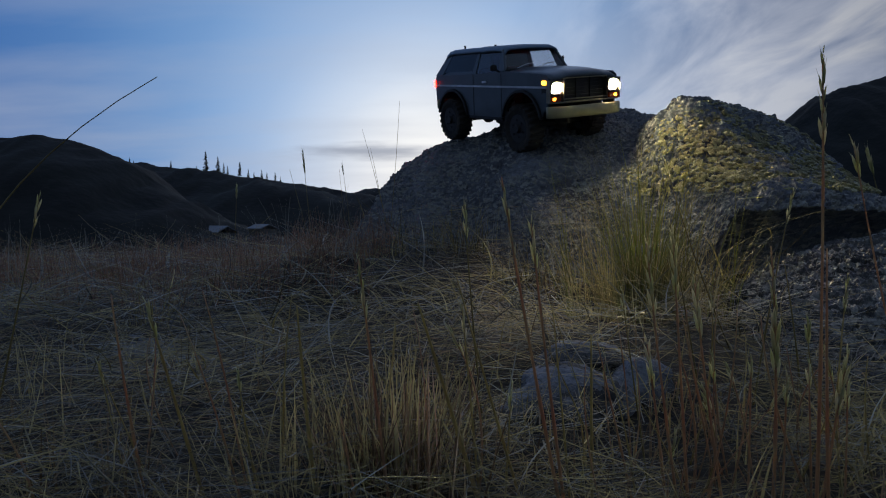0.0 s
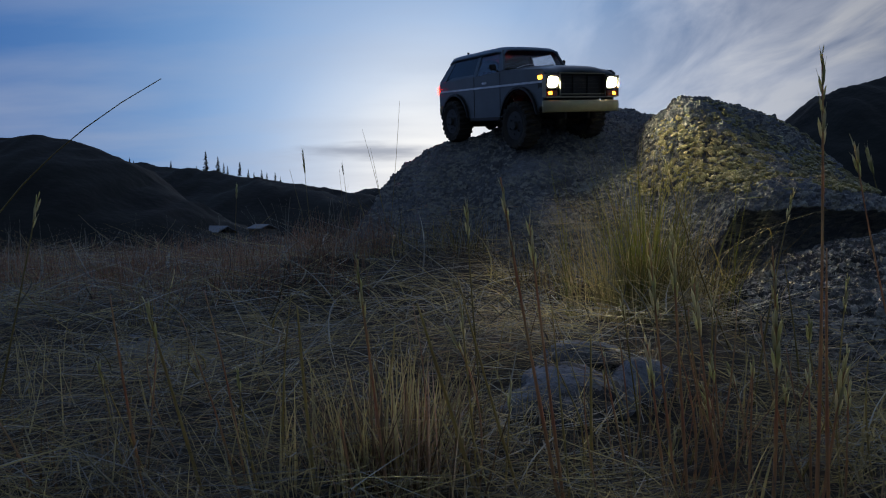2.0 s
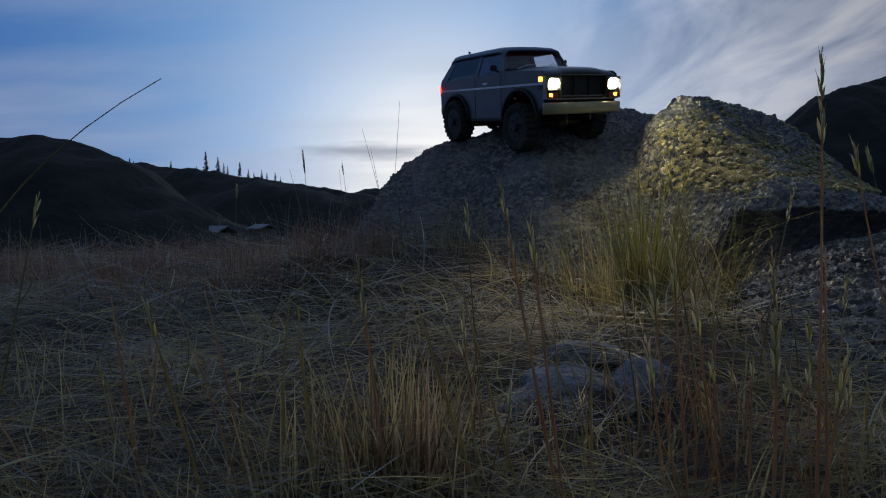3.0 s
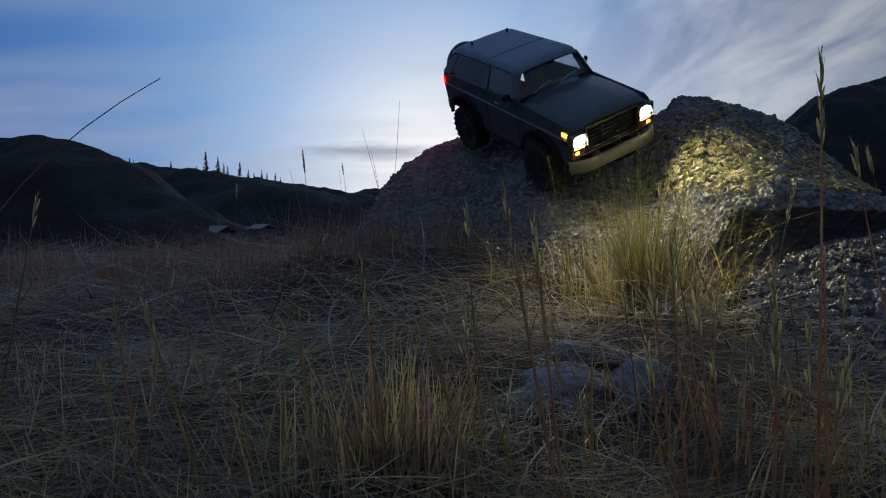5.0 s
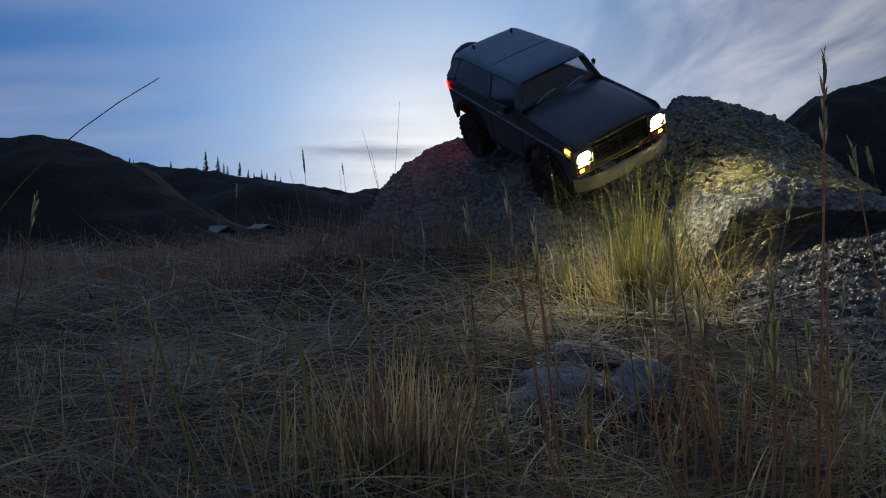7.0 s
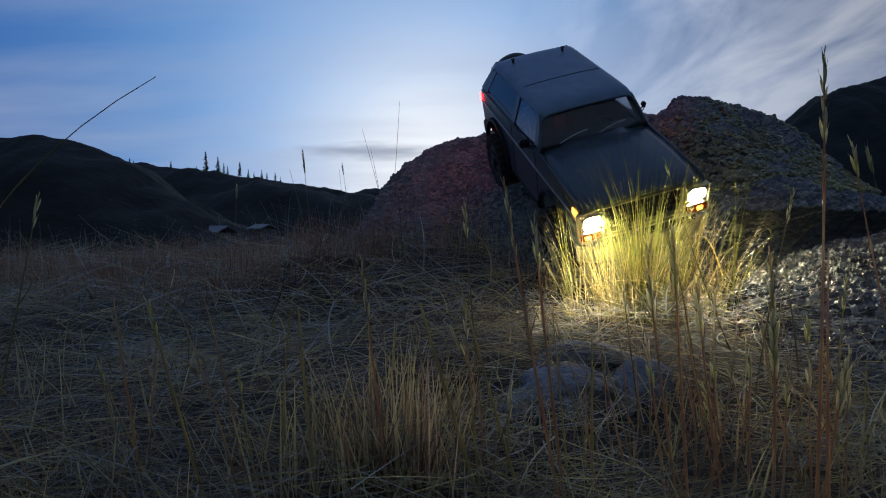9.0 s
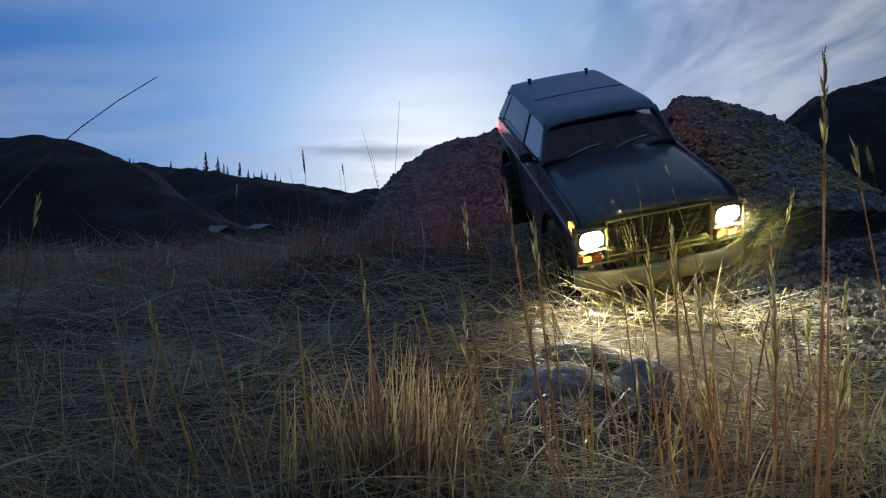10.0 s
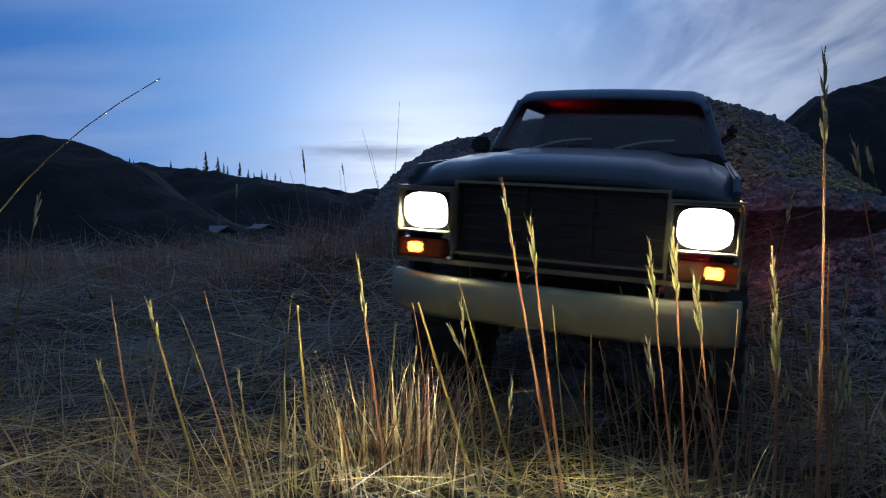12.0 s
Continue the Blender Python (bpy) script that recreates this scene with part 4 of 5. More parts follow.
def blades(name, base, az, tilt, curl, length, width, mat, segs=4, parent=None, twist=None):
    """Many thin tapering blades with a folded midrib: from the base, leaning by tilt towards az, and curling on towards the tip."""
    n = len(base)
    pos = base.astype(float).copy()
    rings = []
    for k in range(segs + 1):
        u = k / segs
        th = tilt + curl * u
        a = az + (0 if twist is None else twist * u)
        d = np.stack([np.sin(th) * np.cos(a), np.sin(th) * np.sin(a), np.cos(th)], -1)
        s1 = np.stack([-np.sin(a), np.cos(a), np.zeros(n)], -1)
        s2 = np.cross(d, s1)
        w = (width * (1 - 0.85 * u ** 1.5))[:, None]
        rings.append(np.stack([pos + w * 0.5 * s1, pos - w * 0.5 * s1, pos + w * 0.3 * s2], 1))
        pos = pos + d * (length / segs)[:, None]
    v = np.stack(rings, 1).reshape(-1, 3)
    i0 = (np.arange(n) * (segs + 1) * 3)[:, None]
    f = []
    for k in range(segs):
        for a, b in ((1, 2), (2, 0)):
            f.append(np.concatenate([i0 + 3 * k + a, i0 + 3 * k + b, i0 + 3 * k + 3 + b, i0 + 3 * k + 3 + a], 1))
    faces = np.stack(f, 1).reshape(-1, 4)
    me = bpy.data.meshes.new(name)
    me.vertices.add(len(v))
    me.vertices.foreach_set("co", v.ravel())
    me.loops.add(faces.size)
    me.loops.foreach_set("vertex_index", faces.ravel().astype(np.int32))
    me.polygons.add(len(faces))
    me.polygons.foreach_set("loop_start", np.arange(0, faces.size, 4, dtype=np.int32))
    me.polygons.foreach_set("use_smooth", np.ones(len(faces), bool))
    me.update(calc_edges=True)
    me.validate()
    me.materials.append(mat)
    ob = new(name, me)
    if parent is not None:
        ob.parent = parent
    return ob


def field(n, y0, y1, side=0.95, x_lo=-9.0, x_hi=9.0, clear=0.075):
    """Places on the soil, off the rocks, thinning out with the distance."""
    y = np.exp(RNG.uniform(np.log(y0), np.log(y1), n))
    x = RNG.uniform(-1, 1, n) * (side * y + 0.05)
    g = ground_shape(x, y)
    ok = (rock_shape(x, y) < g + clear) & (slab_shape(x, y) < g + 0.012) & (x > x_lo) & (x < x_hi)
    return np.stack([x, y, np.maximum(g, np.maximum(rock_shape(x, y), slab_shape(x, y)))], -1)[ok]


def uni(n, a, b):
    return RNG.uniform(a, b, n)


def combed(p):
    """Headings that run together in swathes and cross at random."""
    k = len(p)
    return 3.1 * wobble(p[:, 0], p[:, 1], 3.0, 2, 14.0) + RNG.normal(0, 0.75, k) + np.where(RNG.random(k) < 0.5, 0, math.pi)


def litter(name, n, mat, label, y0, y1, l0, l1, w, high):
    p = field(n, y0, y1)
    p = p[wobble(p[:, 0], p[:, 1], 11.0, 3, 6.0) > uni(len(p), -0.42, 0.45)]
    k = len(p)
    p[:, 2] += uni(k, 0.0, high) + 0.006 * wobble(p[:, 0], p[:, 1], 9.0, 2, 2.0)
    far = np.clip(p[:, 1], 0.3, 3.0) ** 0.7
    ob = blades(name, p, combed(p), np.radians(uni(k, 72, 97)), np.radians(uni(k, -13, 13)), uni(k, l0, l1) * far,
                (0.55 + 1.6 * RNG.random(k) ** 4) * w * far, mat, 4, twist=uni(k, -0.35, 0.35))
    return tagged(ob, label, "dry grass", kind="stuff")


litter("straw", 15000, M_STRAW, "matted golden straw lying on the soil", 0.28, 2.6, 0.06, 0.22, 0.0013, 0.036)
litter("straw", 11500, M_STRAW_GREY, "bleached grey straw lying in tangles", 0.28, 3.2, 0.05, 0.20, 0.0013, 0.034)
litter("straw", 7000, M_RUST, "rust-brown dead grass lying in tangles", 0.28, 3.2, 0.04, 0.12, 0.0014, 0.018)
litter("straw", 8000, M_STRAW, "short broken bits of golden straw", 0.28, 1.6, 0.015, 0.06, 0.0010, 0.03)


def meadow(n, reach):
    """The same straw all round the camera, out to where the slope drops."""
    r, a = reach * np.sqrt(RNG.uniform(0.004, 1, n)), RNG.uniform(0, 6.283, n)
    x, y = r * np.cos(a), r * np.sin(a) + 0.4
    g = ground_shape(x, y)
    ok = (rock_shape(x, y) < g + 0.01) & (slab_shape(x, y) < g + 0.01) & ((y < 0.2) | (np.abs(x) > 0.9 * y) | (y > 2.8)) & (np.hypot(x, y) > 0.22)
    p = np.stack([x, y, g + uni(n, 0, 0.03)], -1)[ok]
    k = len(p)
    ob = blades("straw", p, combed(p), np.radians(uni(k, 60, 97)), np.radians(uni(k, -20, 30)), uni(k, 0.08, 0.26), uni(k, 0.0015, 0.004), M_STRAW, 4)
    return tagged(ob, "tangled straw covering the slope all round", "dry grass", kind="stuff")


meadow(30000, 6.0)


def loose(n, mat, label):
    """Longer, stouter straws that lie over the mat or arch out of it."""
    p = field(n, 0.36, 1.1)
    k = len(p)
    p[:, 2] += uni(k, 0.01, 0.035)
    ob = blades("straw", p, combed(p) + RNG.normal(0, 0.6, k), np.radians(uni(k, 48, 92)), np.radians(uni(k, 0, 45)), uni(k, 0.09, 0.24) * p[:, 1], uni(k, 0.0016, 0.0031) * p[:, 1], mat, 7, twist=uni(k, -1.1, 1.1))
    return tagged(ob, label, "dry grass", kind="stuff")


loose(850, M_STRAW, "long golden straws arching over the mat")
loose(650, M_STRAW_GREY, "long bleached straws arching over the mat")


def standing(name, n, mat, label, y0, y1, l0, l1, w, x_lo=-9.0, x_hi=9.0, lean=24, clump=None, curl=30):
    p = field(n, y0, y1, x_lo=x_lo, x_hi=x_hi)
    if clump:
        c = p[RNG.integers(0, len(p), max(1, len(p) // clump))]
        p = c[RNG.integers(0, len(c), len(p))] + np.stack([RNG.normal(0, 0.018, len(p)), RNG.normal(0, 0.018, len(p)), np.zeros(len(p))], -1)
        p[:, 2] = ground_shape(p[:, 0], p[:, 1])
    k = len(p)
    ob = blades(name, p, uni(k, 0, 6.283), np.radians(np.abs(RNG.normal(0, lean, k))), np.radians(uni(k, 0, curl)), uni(k, l0, l1), uni(k, 0.7, 1.3) * w, mat, 4)
    return tagged(ob, label, "dry grass", kind="stuff")


standing("dry_grass", 420, M_RUST, "short rust-brown stubble of dry grass", 0.30, 0.75, 0.02, 0.06, 0.0014, clump=6)
standing("dry_grass", 420, M_GOLD, "short golden stubble of dry grass", 0.29, 0.62, 0.02, 0.07, 0.0014, clump=5)
standing("dry_grass", 11000, M_FRINGE, "reddish fringe of standing dry grass", 1.0, 2.8, 0.04, 0.11, 0.0015, x_hi=-0.12, clump=9)
standing("dry_grass", 1500, M_STRAW_GREY, "pale wisps of standing dry grass", 1.0, 3.0, 0.06, 0.16, 0.0011, clump=7)
standing("dry_grass", 900, M_STRAW, "straw tufts at the foot of the rock", 1.0, 1.6, 0.05, 0.12, 0.0012, x_lo=-0.2, x_hi=0.6, clump=10, lean=40, curl=60)


def clump_thing(x, y, n, l0, l1, spread_xy, mats, label, w=0.0013, lean=20, curl=50):
    root = new("grass_tuft")
    root.matrix_world = pose(x, y, support(x, y) - 0.003)
    for k, mat in enumerate(mats):
        m = n // len(mats)
        p = np.stack([RNG.normal(0, spread_xy, m), RNG.normal(0, spread_xy, m), np.zeros(m)], -1)
        out = np.arctan2(p[:, 1], p[:, 0]) + RNG.normal(0, 0.7, m)
        blades("clump", p, out, np.radians(np.abs(RNG.normal(0, lean, m))), np.radians(uni(m, 0, curl)), uni(m, l0, l1), uni(m, 0.7, 1.3) * w, mat, 5, parent=root)
    return tagged(root, label, "grass", "tufts of dry grass")


clump_thing(-0.030, 0.385, 260, 0.035, 0.092, 0.021, (M_GOLD, M_RUST), "cropped tuft of golden dry grass stalks", 0.0015, lean=20, curl=26)
clump_thing(-0.016, 0.37, 100, 0.03, 0.085, 0.018, (M_RUST, M_STALK), "cropped tuft of rust-brown grass stalks", 0.0014, lean=14, curl=14)
clump_thing(0.04, 1.28, 90, 0.05, 0.13, 0.03, (M_STRAW, M_RUST), "tuft of dry grass at the foot of the rock", lean=34, curl=60)
clump_thing(-0.10, 1.45, 80, 0.05, 0.12, 0.03, (M_RUST, M_STRAW_GREY), "tuft of dry grass at the foot of the rock", lean=30)
clump_thing(0.12, 1.06, 80, 0.04, 0.10, 0.03, (M_STRAW, M_STRAW_GREY), "tuft of straw at the foot of the rock", lean=48, curl=60)
clump_thing(0.19, 0.98, 90, 0.04, 0.11, 0.03, (M_STRAW, M_RUST), "tuft of straw at the foot of the rock", lean=46, curl=60)
clump_thing(0.35, 0.90, 80, 0.04, 0.11, 0.028, (M_STRAW, M_RUST), "tuft of straw beside the boulder", lean=46, curl=60)
clump_thing(0.43, 0.95, 70, 0.05, 0.12, 0.03, (M_STRAW, M_GOLD), "tuft of straw beside the boulder", lean=36, curl=60)
clump_thing(-0.42, 0.92, 70, 0.04, 0.10, 0.025, (M_RUST, M_STRAW), "tuft of dry grass in the field", lean=32)


# the green tuft in the truck's way, in clumps that are pushed over
TUFT = Vector((0.272, 0.86, 0.0))
TUFT.z = support(TUFT.x, TUFT.y) - 0.004
tuft_root = new("grass_tuft")
tuft_root.matrix_world = Matrix.Translation(TUFT)
tagged(tuft_root, "tall green-gold grass tuft at the foot of the rock", "grass", "tufts of dry grass")
tuft_clumps = []
tuft_rnd = np.random.default_rng(3)
for k in range(28):
    hx, hy = float(np.clip(tuft_rnd.normal(0, 0.05), -0.09, 0.09)), float(np.clip(tuft_rnd.normal(0, 0.02), -0.04, 0.04))
    mat = (M_GREEN, M_STRAW, M_GREEN, M_GOLD)[k % 4]
    m = 28
    p = np.stack([RNG.normal(0, 0.009, m), RNG.normal(0, 0.009, m), np.zeros(m)], -1)
    away = np.arctan2(hy + p[:, 1], hx + p[:, 0]) + RNG.normal(0, 0.6, m)
    tall = 0.275 if k % 4 in (0, 2) else 0.17
    ob = blades("clump", p, away, np.radians(np.abs(RNG.normal(4, 9, m))), np.radians(uni(m, 0, 38) + 45 * RNG.random(m) ** 6), uni(m, 0.05, tall), uni(m, 0.9, 1.7) * 0.001, mat, 6, parent=tuft_root)
    home = Vector((hx, hy, 0))
    ob.matrix_basis = Matrix.Translation(home)
    front = (1.06, 1.0, 0.92, 0.81, 0.70)
    when = float(np.interp(-(TUFT.y + hy), [-v for v in front], (8.8, 9.1, 9.5, 10.0, 10.5))) - 0.05
    tuft_clumps.append((ob, home, Vector((RNG.normal(0.1, 0.35), -1, 0)).normalized(), when))


def seed_head(bm, p, d, long, thick, rnd):
    """Spikelets laid along the tip of a stalk, with short awns."""
    d = d.normalized()
    n = max(5, int(long / 0.0031))
    for k in range(n):
        u = k / (n - 1)
        a = k * 2.4 + rnd.uniform(-0.3, 0.3)
        side = Vector((math.cos(a), math.sin(a), 0.1))
        fat = thick * (0.45 + 0.55 * math.sin(math.pi * min(1, u * 0.8 + 0.2)))
        c = p + d * long * u + side * fat * 0.34
        axis = (d + side * 0.15).normalized()
        m = Matrix.Translation(c) @ axis.to_track_quat("Z", "Y").to_matrix().to_4x4() @ Matrix.Diagonal((fat * 0.27, fat * 0.27, fat * 2.0, 1))
        bmesh.ops.create_icosphere(bm, subdivisions=1, radius=1, matrix=m)
        if rnd.random() < 0.7:
            rod(bm, c + axis * fat, c + axis * (fat + long * rnd.uniform(0.12, 0.3)) + side * fat * 0.3, 0.00018, 0.00005, 3)


swaying = []


def grass_stem(x, y, tx, ty, tz, bow=0.0, heads=(), r=0.0009, mat=None, label="dry grass stalk standing in the straw"):
    """One stalk from the soil to its tip, bowed sideways, with seed heads at given lengths from the tip (metres)."""
    rnd = random.Random(int((x * 71 + tz * 37 + y * 13) * 1000))
    root = new("grass_plant")
    z = support(x, y) - 0.004
    root.matrix_world = pose(x, y, z)
    a, c = Vector((0, 0, 0)), Vector((tx - x, ty - y, tz - z))
    b = a.lerp(c, 0.55) + Vector((bow, 0, abs(bow) * 0.3))
    pts = [a.lerp(b, u).lerp(b.lerp(c, u), u) for u in np.linspace(0, 1, 15)]
    bm = bmesh.new()
    rings = []
    for k, p in enumerate(pts):
        d = (pts[min(k + 1, 14)] - pts[max(k - 1, 0)]).normalized()
        q = d.to_track_quat("Z", "Y")
        rr = 0.82 * r * (1 - 0.62 * k / 14) * (1.25 if k in (5, 10) else 1)
        rings.append([bm.verts.new(p + q @ Vector((rr * math.cos(j * 1.0472), rr * math.sin(j * 1.0472), 0))) for j in range(6)])
    for m, n in zip(rings, rings[1:]):
        for j in range(6):
            bm.faces.new((m[j], m[(j + 1) % 6], n[(j + 1) % 6], n[j]))
    bm.faces.new(rings[0][::-1]), bm.faces.new(rings[-1])
    part("stalk", bm, mat or M_STALK, root, smooth=True)
    total = sum((q - p).length for p, q in zip(pts, pts[1:]))
    for back, long, thick in heads:
        u = max(0.0, 1 - (back + long) / total)
        k = min(13, int(u * 14))
        p, d = pts[k].lerp(pts[k + 1], u * 14 - k), pts[min(14, k + 2)] - pts[k]
        bm = bmesh.new()
        seed_head(bm, p, d, long, thick, rnd)
        part("seed_head", bm, M_HEAD, root, "pale green-gold seed head", smooth=True)
    if y < 0.5:
        swaying.append((root, root.matrix_world.copy(), rnd.uniform(0, 6.28), rnd.uniform(0.15, 0.45)))
    return tagged(root, label + (" with a seed head" if heads else ""), "grass", "grass stalks")



def flakes(parent_rock):
    """Crusts of lichen that stand off the hump in scales."""
    rnd = random.Random(5)
    kinds = []
    for k in range(6):
        bm = bmesh.new()
        n = 8
        top = [bm.verts.new((math.cos(i * 6.283 / n) * rnd.uniform(0.7, 1.15), math.sin(i * 6.283 / n) * rnd.uniform(0.45, 0.8), rnd.uniform(0.1, 0.3))) for i in range(n)]
        mid = bm.verts.new((0, 0, 0.32))
        low = [bm.verts.new((v.co.x * 0.8, v.co.y * 0.8, -0.35)) for v in top]
        for i in range(n):
            bm.faces.new((mid, top[i], top[(i + 1) % n]))
            bm.faces.new((top[i], low[i], low[(i + 1) % n], top[(i + 1) % n]))
        me = bpy.data.meshes.new("flake")
        bm.to_mesh(me)
        bm.free()
        me.materials.append(M_LICHEN)
        kinds.append(me)
    made = 0
    while made < 290:
        x, y = rnd.uniform(0.42, 0.80), rnd.uniform(1.04, 1.41)
        z, e = float(rock_shape(x, y)), 0.01
        if z < 0.2 or (x > 0.66 and rnd.random() < 0.5):
            continue
        nrm = Vector((-(float(rock_shape(x + e, y)) - z) / e, -(float(rock_shape(x, y + e)) - z) / e, 1)).normalized()
        ob = new("flake", kinds[made % 6])
        ob.parent = parent_rock
        q = nrm.to_track_quat("Z", "Y").to_matrix().to_4x4()
        size = rnd.uniform(0.005, 0.011)
        ob.matrix_basis = Matrix.Translation(Vector((x, y, z)) + nrm * 0.004) @ q @ pose(0, 0, 0, rnd.uniform(-28, 28), rnd.uniform(-28, 28), rnd.uniform(0, 360)) @ Matrix.Diagonal((size, size, size * 0.7, 1))
        made += 1
    # the small scales between them
    n = 2600
    xs, ys = RNG.uniform(0.40, 0.86, n), RNG.uniform(1.03, 1.44, n)
    zs = rock_shape(xs, ys)
    ok = zs > 0.19
    xs, ys, zs = xs[ok], ys[ok], zs[ok]
    n = len(xs)
    gx, gy = (rock_shape(xs + 0.01, ys) - zs) / 0.01, (rock_shape(xs, ys + 0.01) - zs) / 0.01
    up = np.stack([-gx + RNG.normal(0, 0.45, n), -gy + RNG.normal(0, 0.45, n), np.ones(n)], -1)
    up /= np.linalg.norm(up, axis=1)[:, None]
    t1 = np.cross(up, np.array([0.3, 0.9, 0.1]))
    t1 /= np.linalg.norm(t1, axis=1)[:, None]
    t2 = np.cross(up, t1)
    size = RNG.uniform(0.002, 0.0055, n)[:, None]
    base = np.stack([xs, ys, zs], -1) + up * 0.004
    ring = [base + size * (math.cos(a) * t1 * k + math.sin(a) * t2 * 0.7) for a, k in ((0, 1.2), (1.2, 0.9), (2.4, 1.0), (3.6, 1.2), (4.9, 0.8))]
    foot = base - up * size * 1.6
    v = np.stack(ring + [foot, base + up * size * 0.25], 1).reshape(-1, 3)
    i0 = (np.arange(n) * 7)[:, None]
    f = np.concatenate([np.concatenate([i0 + k, i0 + (k + 1) % 5, i0 + q], 1) for k in range(5) for q in (5, 6)])
    tagged(from_arrays("lichen_crust", v, f, M_LICHEN, parent_rock, smooth=False), kind="stuff")


flakes(outcrop)
grass_stem(-0.160, 0.340, -0.180, 0.346, 0.107, -0.002, (), 0.00120, M_STALK)
grass_stem(-0.122, 0.330, -0.157, 0.336, 0.104, 0.000, ((0.000, 0.017, 0.0032),), 0.00131, M_GOLD)
grass_stem(-0.112, 0.360, -0.138, 0.366, 0.107, 0.004, (), 0.00095, M_STALK)
grass_stem(-0.068, 0.340, -0.079, 0.346, 0.101, -0.001, (), 0.00150, M_GOLD)
grass_stem(-0.027, 0.330, -0.044, 0.336, 0.127, 0.000, ((0.000, 0.016, 0.0023), (0.013, 0.017, 0.0032),), 0.00117, M_STALK)
grass_stem(0.062, 0.310, 0.029, 0.316, 0.169, -0.002, ((0.007, 0.014, 0.0027), (0.025, 0.016, 0.0022),), 0.00137, M_STALK)
grass_stem(0.063, 0.310, 0.044, 0.316, 0.146, -0.001, ((0.000, 0.021, 0.0033),), 0.00123, M_STALK)
grass_stem(0.023, 0.330, -0.013, 0.336, 0.104, 0.000, (), 0.00175, M_GOLD)
grass_stem(0.045, 0.330, 0.008, 0.336, 0.118, -0.001, (), 0.00117, M_GOLD)
grass_stem(0.070, 0.340, 0.059, 0.346, 0.101, 0.000, (), 0.00090, M_GOLD)
grass_stem(0.121, 0.315, 0.103, 0.321, 0.136, -0.002, ((0.000, 0.015, 0.0022), (0.017, 0.019, 0.0036),), 0.00111, M_STALK)
grass_stem(0.123, 0.310, 0.113, 0.316, 0.140, 0.000, ((0.000, 0.030, 0.0033),), 0.00110, M_STALK)
grass_stem(0.144, 0.315, 0.127, 0.321, 0.116, -0.002, ((0.000, 0.026, 0.0036),), 0.00111, M_STALK)
grass_stem(0.119, 0.330, 0.108, 0.336, 0.082, 0.001, ((0.000, 0.022, 0.0035),), 0.00117, M_STALK)
grass_stem(0.163, 0.310, 0.162, 0.316, 0.135, 0.005, ((0.008, 0.022, 0.0025), (0.033, 0.033, 0.0041),), 0.00123, M_STALK)
grass_stem(0.179, 0.330, 0.183, 0.336, 0.065, 0.000, ((0.000, 0.015, 0.0029),), 0.00087, M_STALK)
grass_stem(0.179, 0.300, 0.179, 0.306, 0.226, 0.003, ((0.000, 0.021, 0.0027), (0.024, 0.019, 0.0032),), 0.00119, M_STALK)
grass_stem(0.192, 0.310, 0.190, 0.316, 0.134, -0.001, (), 0.00123, M_STALK)
grass_stem(0.261, 0.330, 0.214, 0.336, 0.186, -0.005, ((0.000, 0.015, 0.0029),), 0.00087, M_STALK)
grass_stem(0.192, 0.320, 0.209, 0.326, 0.079, -0.001, ((0.000, 0.031, 0.0037),), 0.00113, M_STALK)
grass_stem(0.195, 0.330, 0.194, 0.336, 0.072, 0.000, ((0.000, 0.012, 0.0026),), 0.00087, M_STALK)
grass_stem(-0.246, 0.300, -0.134, 0.306, 0.215, -0.088, (), 0.00065, M_STRAW)
grass_stem(-0.304, 0.420, -0.269, 0.426, 0.162, 0.001, ((0.000, 0.019, 0.0030),), 0.00093, M_STRAW)
grass_stem(0.081, 0.340, 0.081, 0.346, 0.085, 0.000, (), 0.00135, M_GOLD)
grass_stem(0.105, 0.340, 0.085, 0.346, 0.081, 0.000, (), 0.00105, M_STALK)
grass_stem(0.119, 0.360, 0.103, 0.366, 0.107, 0.000, ((0.000, 0.013, 0.0022),), 0.00080, M_STRAW)
grass_stem(0.021, 0.350, 0.011, 0.356, 0.101, 0.000, ((0.000, 0.019, 0.0025),), 0.00093, M_GOLD)
grass_stem(-0.040, 0.360, -0.027, 0.366, 0.088, 0.002, (), 0.00095, M_GOLD)
grass_stem(0.161, 0.330, 0.164, 0.336, 0.074, 0.000, ((0.000, 0.009, 0.0023),), 0.00087, M_STALK)
grass_stem(-0.094, 0.330, -0.109, 0.336, 0.067, -0.002, ((0.000, 0.009, 0.0023),), 0.00087, M_GOLD)
grass_stem(-0.040, 0.310, -0.051, 0.316, 0.049, 0.000, (), 0.00110, M_STALK)
grass_stem(-0.180, 0.360, -0.199, 0.366, 0.064, 0.000, ((0.000, 0.010, 0.0025),), 0.00080, M_GOLD)
grass_stem(0.032, 0.330, 0.036, 0.336, 0.062, 0.000, ((0.000, 0.017, 0.0026),), 0.00087, M_GOLD)
grass_stem(0.030, 0.450, 0.016, 0.456, 0.157, -0.002, ((0.000, 0.022, 0.0032),), 0.00099, M_STRAW)
grass_stem(0.222, 0.550, 0.197, 0.556, 0.144, 0.000, ((0.000, 0.027, 0.0029),), 0.00097, M_STRAW)
grass_stem(0.245, 0.500, 0.276, 0.506, 0.168, -0.003, ((0.000, 0.024, 0.0031),), 0.00110, M_STRAW)
grass_stem(0.261, 0.420, 0.270, 0.426, 0.108, -0.002, ((0.000, 0.022, 0.0026),), 0.00093, M_GOLD)
grass_stem(0.281, 0.620, 0.216, 0.626, 0.203, -0.007, ((0.000, 0.014, 0.0027),), 0.00088, M_STRAW)
grass_stem(0.286, 0.500, 0.271, 0.506, 0.111, 0.002, (), 0.00110, M_STRAW)
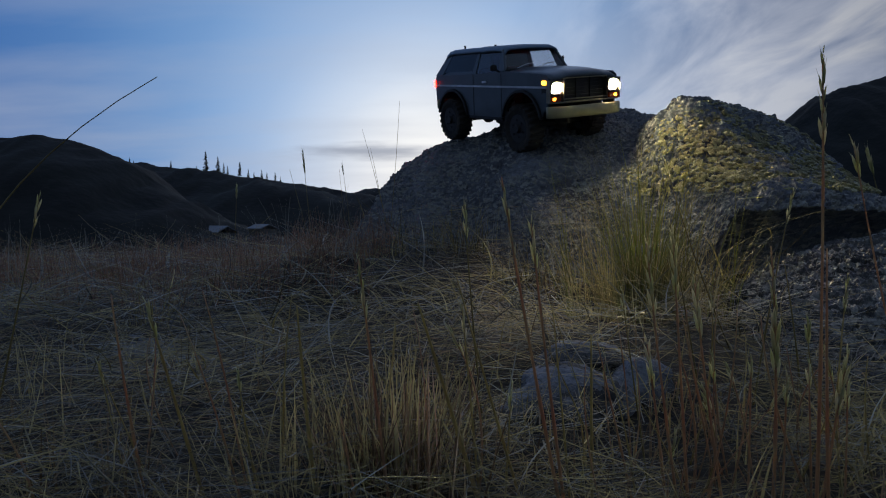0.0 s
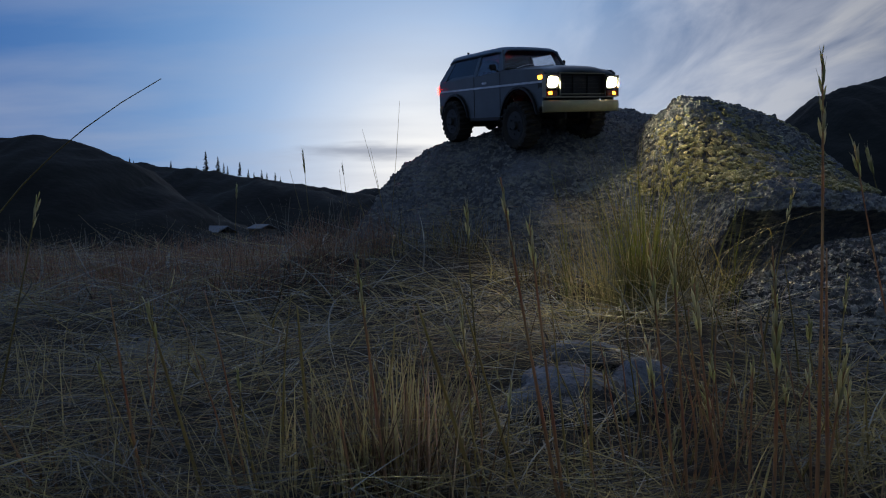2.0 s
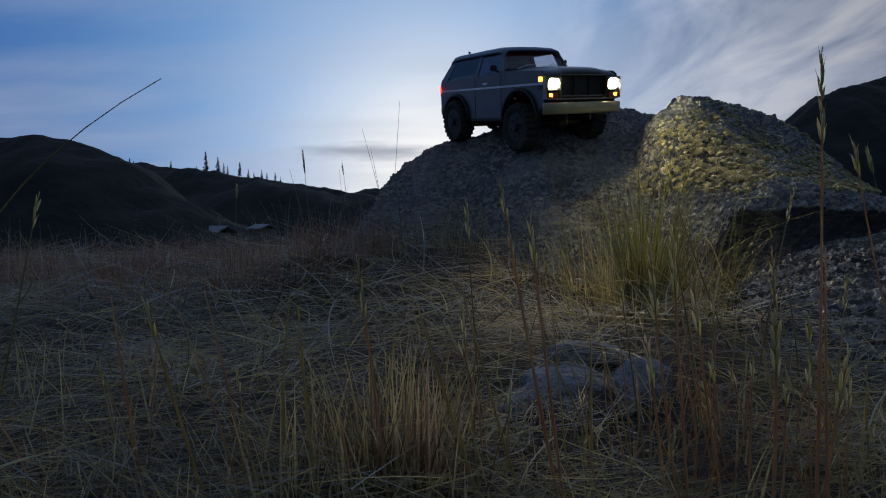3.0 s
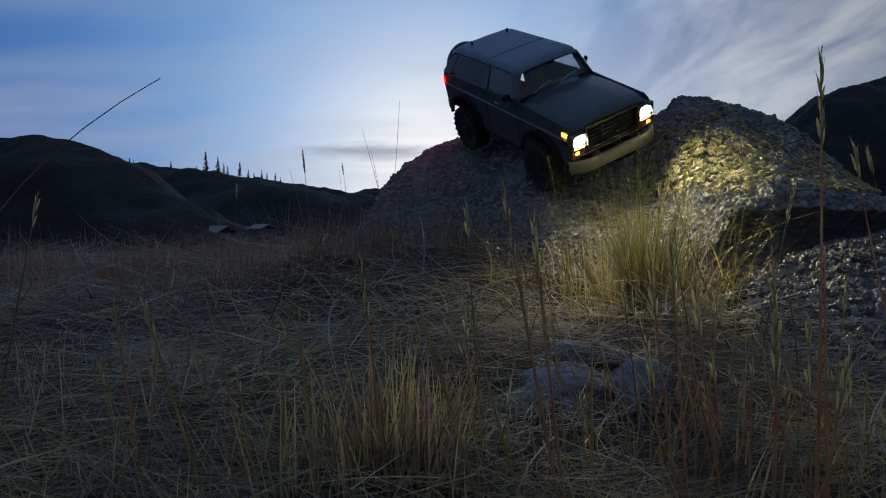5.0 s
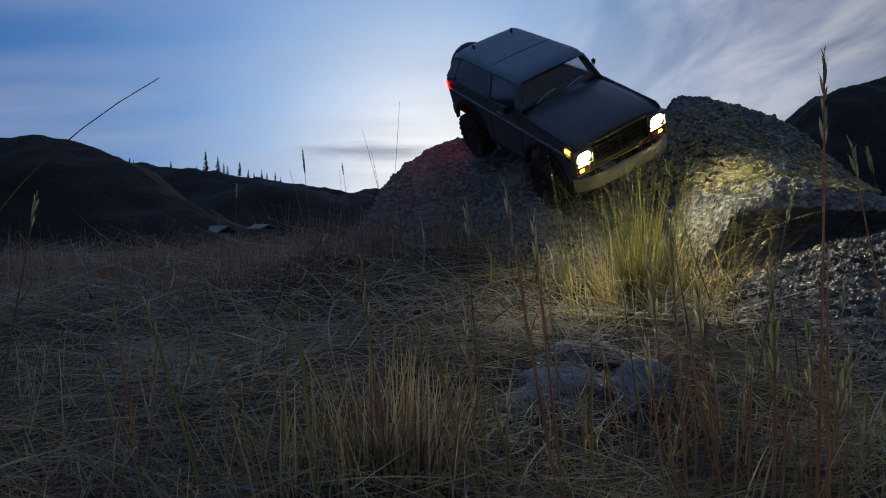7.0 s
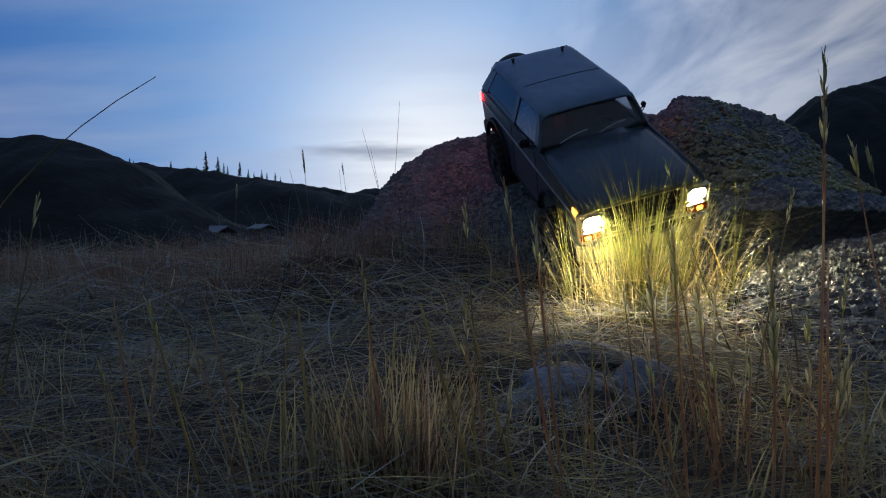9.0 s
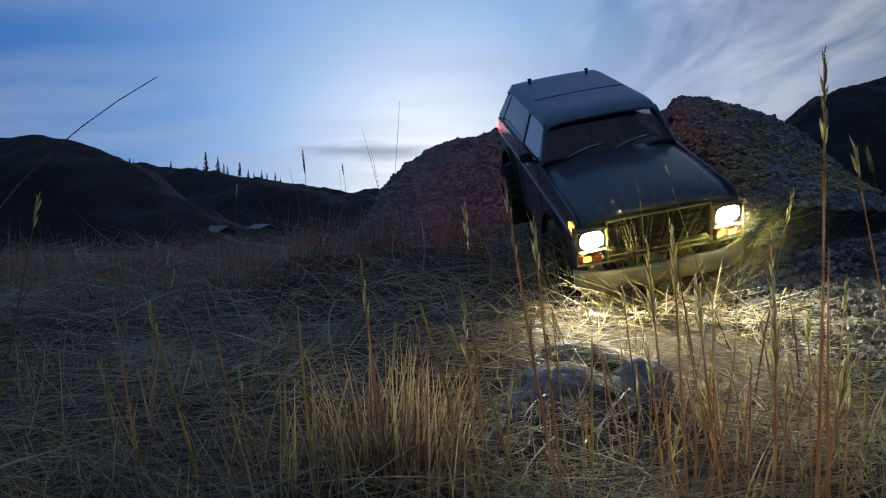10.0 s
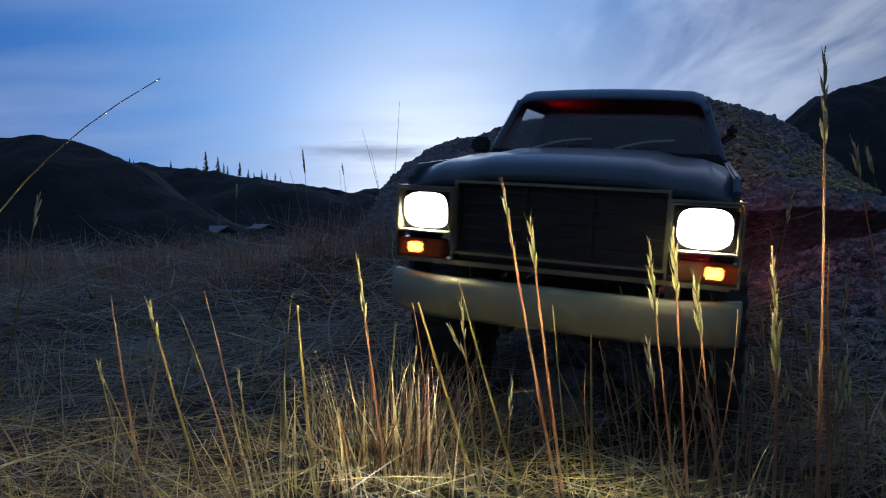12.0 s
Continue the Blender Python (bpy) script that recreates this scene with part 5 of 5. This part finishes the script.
grass_stem(-0.125, 1.500, -0.101, 1.506, 0.417, 0.003, (), 0.00088, M_STRAW)
grass_stem(-0.125, 1.500, -0.189, 1.506, 0.352, 0.004, (), 0.00088, M_STRAW)
grass_stem(-0.136, 1.550, -0.175, 1.556, 0.313, 0.000, (), 0.00082, M_STRAW)
grass_stem(-0.324, 1.600, -0.350, 1.606, 0.310, 0.000, ((0.000, 0.057, 0.0043),), 0.00102, M_STRAW)
grass_stem(-0.228, 1.600, -0.252, 1.606, 0.279, 0.003, ((0.000, 0.028, 0.0034),), 0.00094, M_STRAW)
grass_stem(-0.239, 1.620, -0.262, 1.626, 0.266, -0.003, (), 0.00086, M_STRAW)
grass_stem(-0.319, 1.600, -0.383, 1.606, 0.265, 0.000, (), 0.00085, M_STRAW)
grass_stem(0.898, 1.300, 0.860, 1.306, 0.283, 0.000, ((0.000, 0.046, 0.0069),), 0.00138, M_STRAW)
grass_stem(0.525, 1.050, 0.510, 1.056, 0.179, 0.000, ((0.000, 0.037, 0.0034),), 0.00083, M_STRAW)
grass_stem(-0.590, 1.800, -0.580, 1.806, 0.232, 0.000, ((0.000, 0.032, 0.0048),), 0.00115, M_STRAW)
# more stalks, thickest beside the boulder
stalk_rnd = random.Random(21)
for k in range(46):
    sx = stalk_rnd.uniform(0.09, 0.26) if k % 5 else stalk_rnd.uniform(-0.24, 0.1)
    sy = 0.30 + abs(sx) * 0.12 + stalk_rnd.uniform(0, 0.09)
    high = stalk_rnd.uniform(0.03, 0.105)
    nod = ((0.0, stalk_rnd.uniform(0.01, 0.02), stalk_rnd.uniform(0.002, 0.0034)),) if stalk_rnd.random() < 0.25 else ()
    grass_stem(sx, sy, sx + stalk_rnd.gauss(-0.008, 0.02), sy + stalk_rnd.gauss(0, 0.014), high, stalk_rnd.gauss(0, 0.009), nod,
               stalk_rnd.uniform(0.0005, 0.001), (M_STALK, M_GOLD, M_STALK)[k % 3])


# ---- what moves ----
DRIVE = [(0.0, 0.199, 1.718, 0.327, 8.9, 9.8, -59.8), (0.3, 0.198, 1.705, 0.315, 5.1, 6.2, -62.6), (0.6, 0.198, 1.705, 0.315, 5.1, 6.2, -62.6),
         (2.8, 0.198, 1.705, 0.315, 5.1, 6.2, -62.6), (3.0, 0.201, 1.700, 0.314, 5.7, 7.0, -63.0), (3.2, 0.208, 1.671, 0.314, 7.7, 13.0, -61.7),
         (4.0, 0.228, 1.605, 0.303, 19.0, 20.0, -60.0), (4.8, 0.241, 1.567, 0.290, 24.7, 22.5, -59.2), (5.5, 0.241, 1.560, 0.290, 26.2, 22.3, -59.1),
         (6.0, 0.244, 1.552, 0.288, 26.4, 23.1, -59.3), (6.5, 0.246, 1.530, 0.281, 27.2, 23.6, -60.0), (7.2, 0.253, 1.457, 0.257, 28.7, 24.3, -62.3),
         (8.0, 0.259, 1.376, 0.214, 25.0, 28.0, -67.3), (8.8, 0.263, 1.293, 0.170, 19.9, 30.2, -72.5), (9.1, 0.263, 1.235, 0.146, 15.9, 29.3, -75.6),
         (9.5, 0.260, 1.168, 0.118, 13.0, 27.6, -79.6), (10.0, 0.258, 1.070, 0.085, 11.6, 21.9, -83.7), (10.5, 0.250, 0.970, 0.052, 9.3, 15.5, -88.9),
         (11.0, 0.229, 0.872, 0.028, -0.6, 8.3, -98.6), (11.5, 0.196, 0.773, 0.008, -5.2, 3.6, -103.7), (12.0, 0.156, 0.641, 0.002, -3.8, 3.7, -111.3)]


def motions():
    poses = [(r[0], pose(*r[1:])) for r in DRIVE]
    walk(truck, poses)
    # the wheels roll by the way that they cover and ride up and down on their springs
    for w in truck_wheels:
        home = w.matrix_basis.translation.copy()
        side = 1 if home.y > 0 else -1
        rows, turn, last = [], 20.0, None
        for t, m in poses:
            p = m @ Vector((home.x, home.y, 0.025))
            if last is not None:
                turn += math.degrees((p - last).length / WHEEL_R)
            last = p
            gap = p.z - support(p.x, p.y)
            ride = max(-0.008, min(0.008, -gap))
            rows.append((t, turn, ride))
        dense = []
        for (t0, a0, r0), (t1, a1, r1) in zip(rows, rows[1:]):
            n = max(1, int(abs(a1 - a0) // 60) + 1)
            dense += [(t0 + (t1 - t0) * k / n, a0 + (a1 - a0) * k / n, r0 + (r1 - r0) * k / n) for k in range(n)]
        dense.append(rows[-1])
        walk(w, [(t, pose(home.x, home.y, home.z + r, 0, a, 0)) for t, a, r in dense])
    # stalks near the camera stir a little in the air
    for stem, rest, phase, reach in swaying:
        rows = []
        for k in range(13):
            swing = reach * (math.sin(0.55 * k + phase) + 0.4 * math.sin(1.3 * k + 2 * phase) + 0.25 * (k / 6 - 1))
            rows.append((float(k), rest @ Matrix.Rotation(radians(swing), 4, "Y")))
        walk(stem, rows)
    # the tuft in the truck's way is pushed over as the bumper comes
    for clump, home, lean, when in tuft_clumps:
        def bent(f):
            return Matrix.Translation(home) @ Matrix.Rotation(radians(78 * f), 4, Vector((lean.y * -1, lean.x, 0)))
        walk(clump, [(0.0, bent(0)), (when, bent(0)), (when + 0.25, bent(0.45)), (when + 0.6, bent(0.95)), (when + 0.9, bent(1)), (12.0, bent(1))])


motions()
